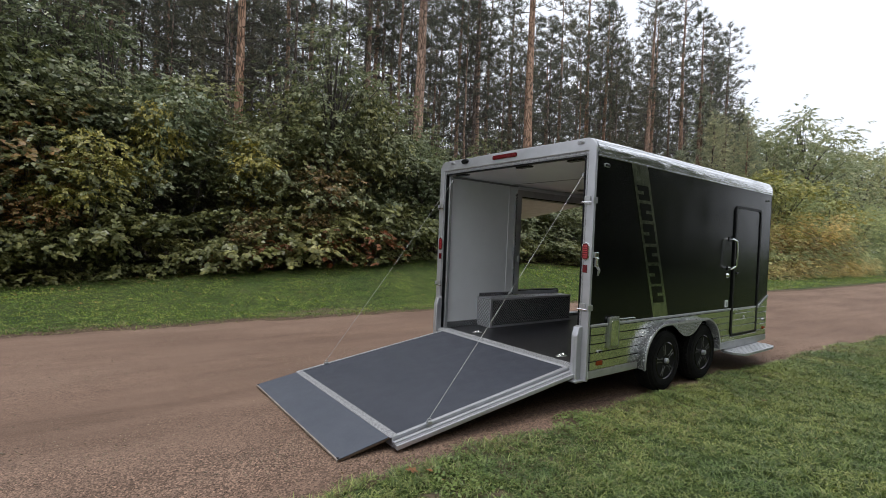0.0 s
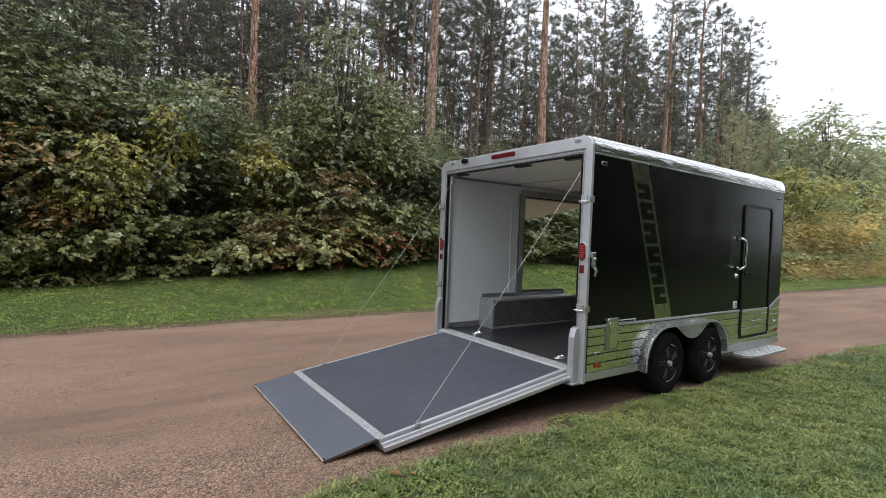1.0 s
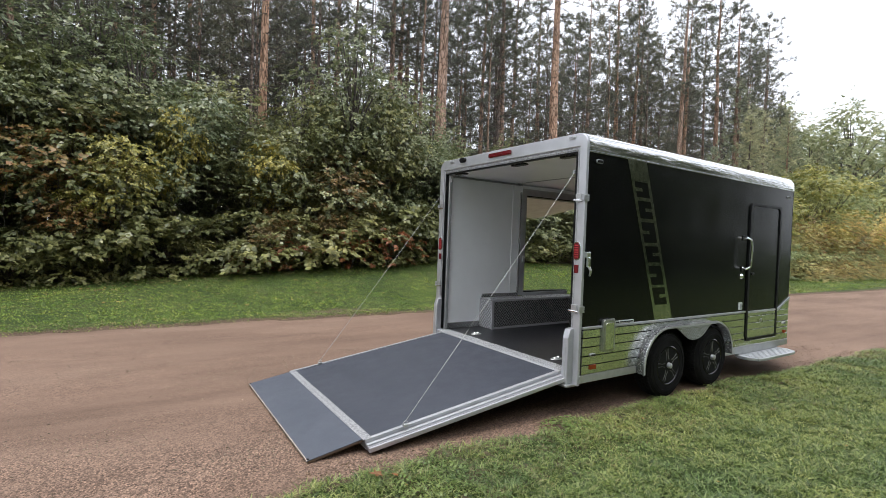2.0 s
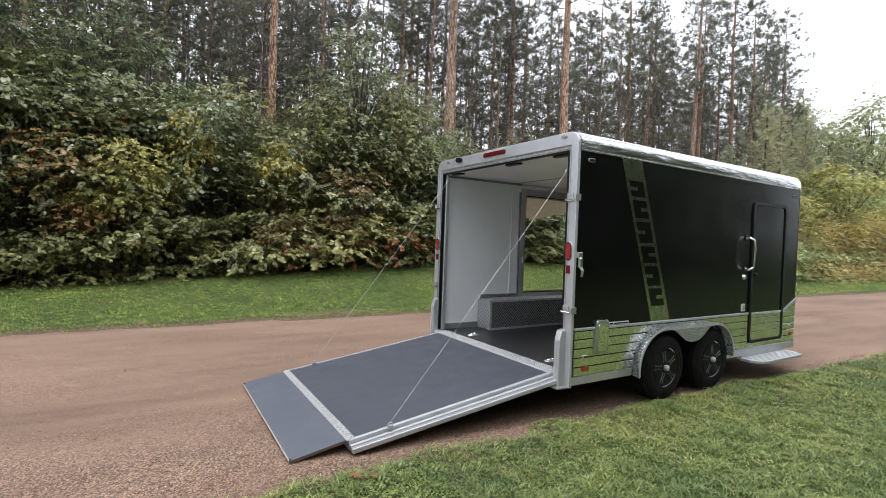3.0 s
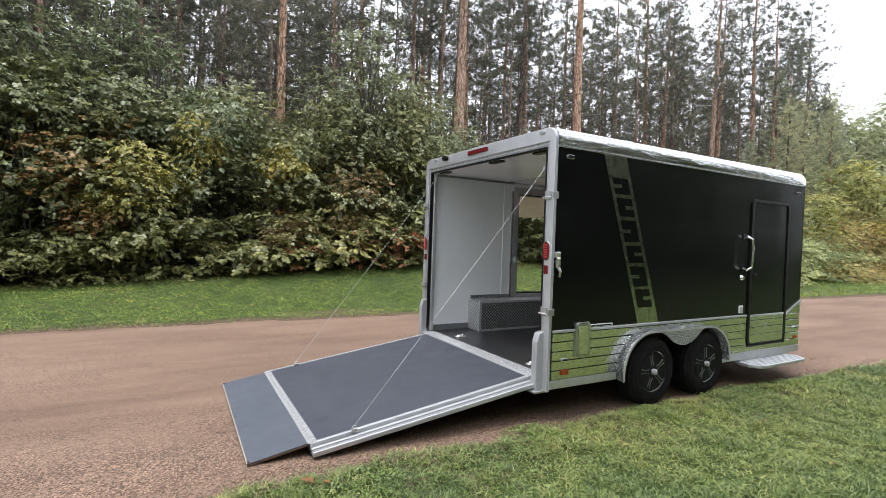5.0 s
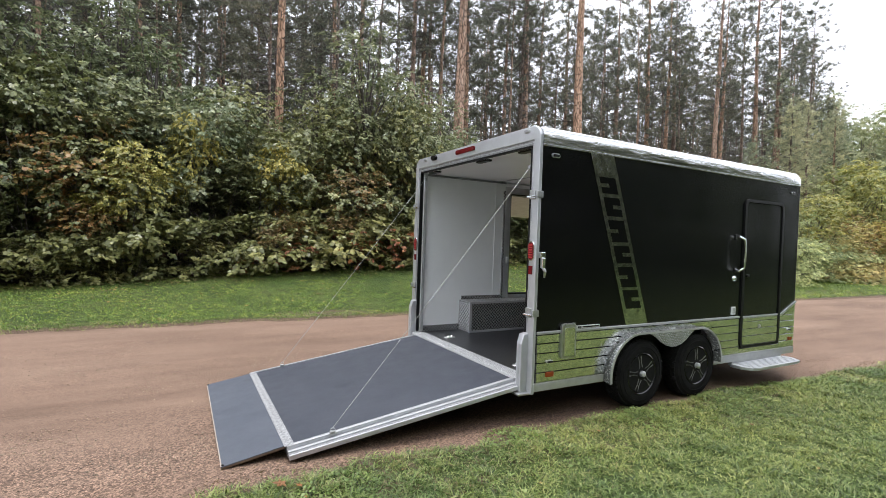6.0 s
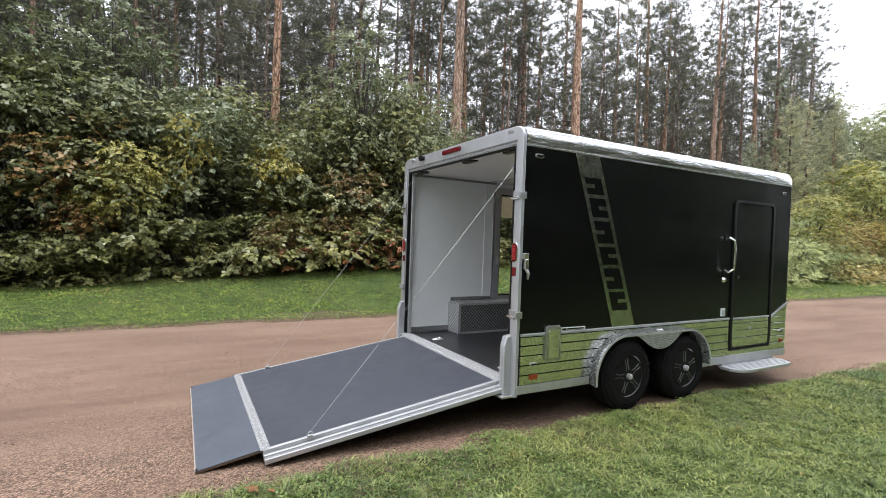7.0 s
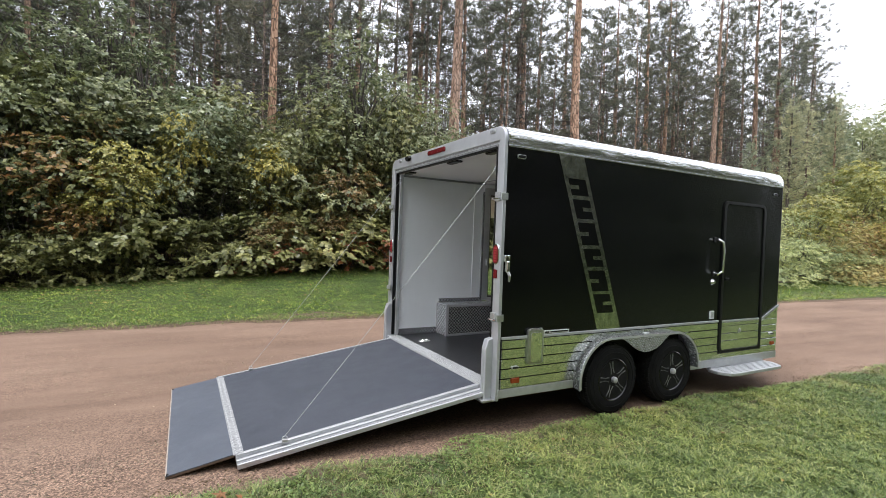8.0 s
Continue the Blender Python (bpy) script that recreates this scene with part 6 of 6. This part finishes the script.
keep = (g.uniform(0, 1, n) < np.clip((dens - 0.38) * 2.6, 0.04, 1)) & (g.uniform(0, 1, n) < np.clip(1.15 - 0.2 * py, 0.12, 1))
px, py = px[keep], py[keep]
n = len(px)
r = 0.003 + 0.0065 * g.uniform(0, 1, n) ** 3
oct_v = np.array([(1, 0, 0), (0, 1, 0), (-1, 0, 0), (0, -1, 0), (0, 0, 0.7), (0, 0, -0.5)])
oct_f = np.array([(0, 1, 4), (1, 2, 4), (2, 3, 4), (3, 0, 4), (1, 0, 5), (2, 1, 5), (3, 2, 5), (0, 3, 5)])
ang = g.uniform(0, 6.28, n)
ov = oct_v[None] * g.uniform(0.6, 1.3, (n, 6, 1)) * r[:, None, None]
ca, sa = np.cos(ang)[:, None], np.sin(ang)[:, None]
ov = np.stack([ov[..., 0] * ca - ov[..., 1] * sa, ov[..., 0] * sa + ov[..., 1] * ca, ov[..., 2]], -1)
ov += np.stack([px, py, road_z(px, py) + r * 0.25], 1)[:, None]
of = (oct_f[None] + 6 * np.arange(n)[:, None, None]).reshape(-1, 3)
tagged(new("loose_gravel", raw_mesh("loose_gravel", ov.reshape(-1, 3), of, M_PEBBLE)), "loose small stones scattered on the dirt road", "gravel", kind="stuff")


# broad-leaved weeds that creep out of the lawn's edge
M_WEED = leaf_material("lawn_weed_leaf", [(0.1, 0.16, 0.04), (0.19, 0.27, 0.07), (0.28, 0.34, 0.11), (0.14, 0.2, 0.05)], 0.45, 0.3)
n = 15000
wx, wy = g.uniform(-3.2, 7, n), -np.abs(g.normal(0, 0.42, n))
wy += near_edge(wx) + 0.03
pick = (vnoise(wx * 2.3, wy * 2.3, 61) > 0.45) & (ground_z(wx, wy) > -0.02)
wx, wy = wx[pick], wy[pick]
n = len(wx)
a = g.uniform(0, 6.28, n)
sz = 0.011 * g.uniform(0.6, 1.5, n)
d = np.stack([np.cos(a), np.sin(a), g.uniform(-0.5, 0.5, n)], 1) * sz[:, None]
w = np.stack([-np.sin(a), np.cos(a), g.uniform(-0.5, 0.5, n)], 1) * sz[:, None] * 0.62
p = np.stack([wx, wy, np.maximum(ground_z(wx, wy), 0) + g.uniform(0.008, 0.04, n)], 1)
lv = np.stack([p - d, p - 0.2 * d + w, p + d, p - 0.2 * d - w], 1).reshape(-1, 3)
tagged(new("lawn_weeds", raw_mesh("lawn_weeds", lv, np.arange(4 * n).reshape(-1, 4), M_WEED)), "low broad-leaved weeds along the lawn's edge", "weeds", kind="stuff")


# crumbs of dark soil where the turf meets the road
M_CRUMB = leaf_material("dark_soil_crumb", [(0.045, 0.031, 0.022), (0.1, 0.067, 0.048), (0.07, 0.055, 0.03), (0.15, 0.106, 0.075)], 0.9, 0.0)
n = 5000
px = g.uniform(-2.6, 7.5, n)
py = near_edge(px) + 0.02 + g.normal(0, 0.075, n) + 0.25 * (vnoise(px * 1.3, px * 0 + 3, 51) - 0.4)
n2 = 700
px, py = np.concatenate([px, g.normal(5.3, 0.6, n2)]), np.concatenate([py, g.normal(0.25, 0.22, n2)])
n = len(px)
r = 0.002 + 0.007 * g.uniform(0, 1, n) ** 3
ov = oct_v[None] * g.uniform(0.6, 1.4, (n, 6, 1)) * r[:, None, None]
ov += np.stack([px, py, np.maximum(road_z(px, py), ground_z(px, py)) + r * 0.2], 1)[:, None]
of = (oct_f[None] + 6 * np.arange(n)[:, None, None]).reshape(-1, 3)
tagged(new("soil_crumbs", raw_mesh("soil_crumbs", ov.reshape(-1, 3), of, M_CRUMB)), "dark soil crumbs along the turf's edge", "soil", kind="stuff")

# yellow and brown leaves along the forest's edge and here and there on the lawn
n = 1100
lx, ly = g.uniform(-8, 12, n), 10.7 - 3.6 * g.uniform(0, 1, n) ** 2.2
n2 = 70
lx, ly = np.concatenate([lx, g.uniform(-3, 9, n2)]), np.concatenate([ly, g.uniform(-2.6, -0.15, n2)])
n = len(lx)
a = g.uniform(0, 6.28, n)
sz = np.where(ly > 3, 0.034, 0.013) * g.uniform(0.6, 1.3, n)
d = np.stack([np.cos(a), np.sin(a), g.uniform(-0.3, 0.3, n)], 1) * sz[:, None]
w = np.stack([-np.sin(a), np.cos(a), g.uniform(-0.4, 0.4, n)], 1) * sz[:, None] * 0.6
p = np.stack([lx, ly, ground_z(lx, ly) + 0.035], 1)
lv = np.stack([p - d, p + w, p + d, p - w], 1).reshape(-1, 3)
tagged(new("leaf_litter", raw_mesh("leaf_litter", lv, np.arange(4 * n).reshape(-1, 4), M_LITTER)), "scattered yellow and brown fallen leaves on the grass", "leaves", kind="stuff")


def fallen_leaf(seed):
    rr = random.Random(seed)
    bm = bmesh.new()
    pts = []
    for k in range(15):
        a = 2 * math.pi * k / 15
        rad = (1.0 if k % 3 == 0 else 0.5) * rr.uniform(0.8, 1.1)
        pts.append(bm.verts.new((0.055 * rad * math.cos(a), 0.055 * rad * math.sin(a), 0.012 * rr.uniform(-1, 1))))
    mid = bm.verts.new((0, 0, 0.008))
    for k in range(15):
        bm.faces.new((mid, pts[k], pts[(k + 1) % 15]))
    return tagged(part("fallen_leaf", bm, M_LITTER_BROWN), "curled brown fallen leaf on the grass", "leaf", group="fallen leaves")


one = fallen_leaf(3)
one.matrix_basis = pose(-2.12, -0.24, float(ground_z(-2.12, -0.24)) + 0.045, 8, 5, 20)
one.scale = (0.95, 0.95, 0.6)
for k, (x, y) in enumerate(((-2.02, -0.30), (1.7, -0.9))):
    one.scale = (0.5, 0.5, 0.4)
    copy_thing(one, pose(x, y, float(ground_z(x, y)) + 0.04, 10 * math.sin(k), 12 * math.cos(k), 47 * k))
one.scale = (0.95, 0.95, 0.6)
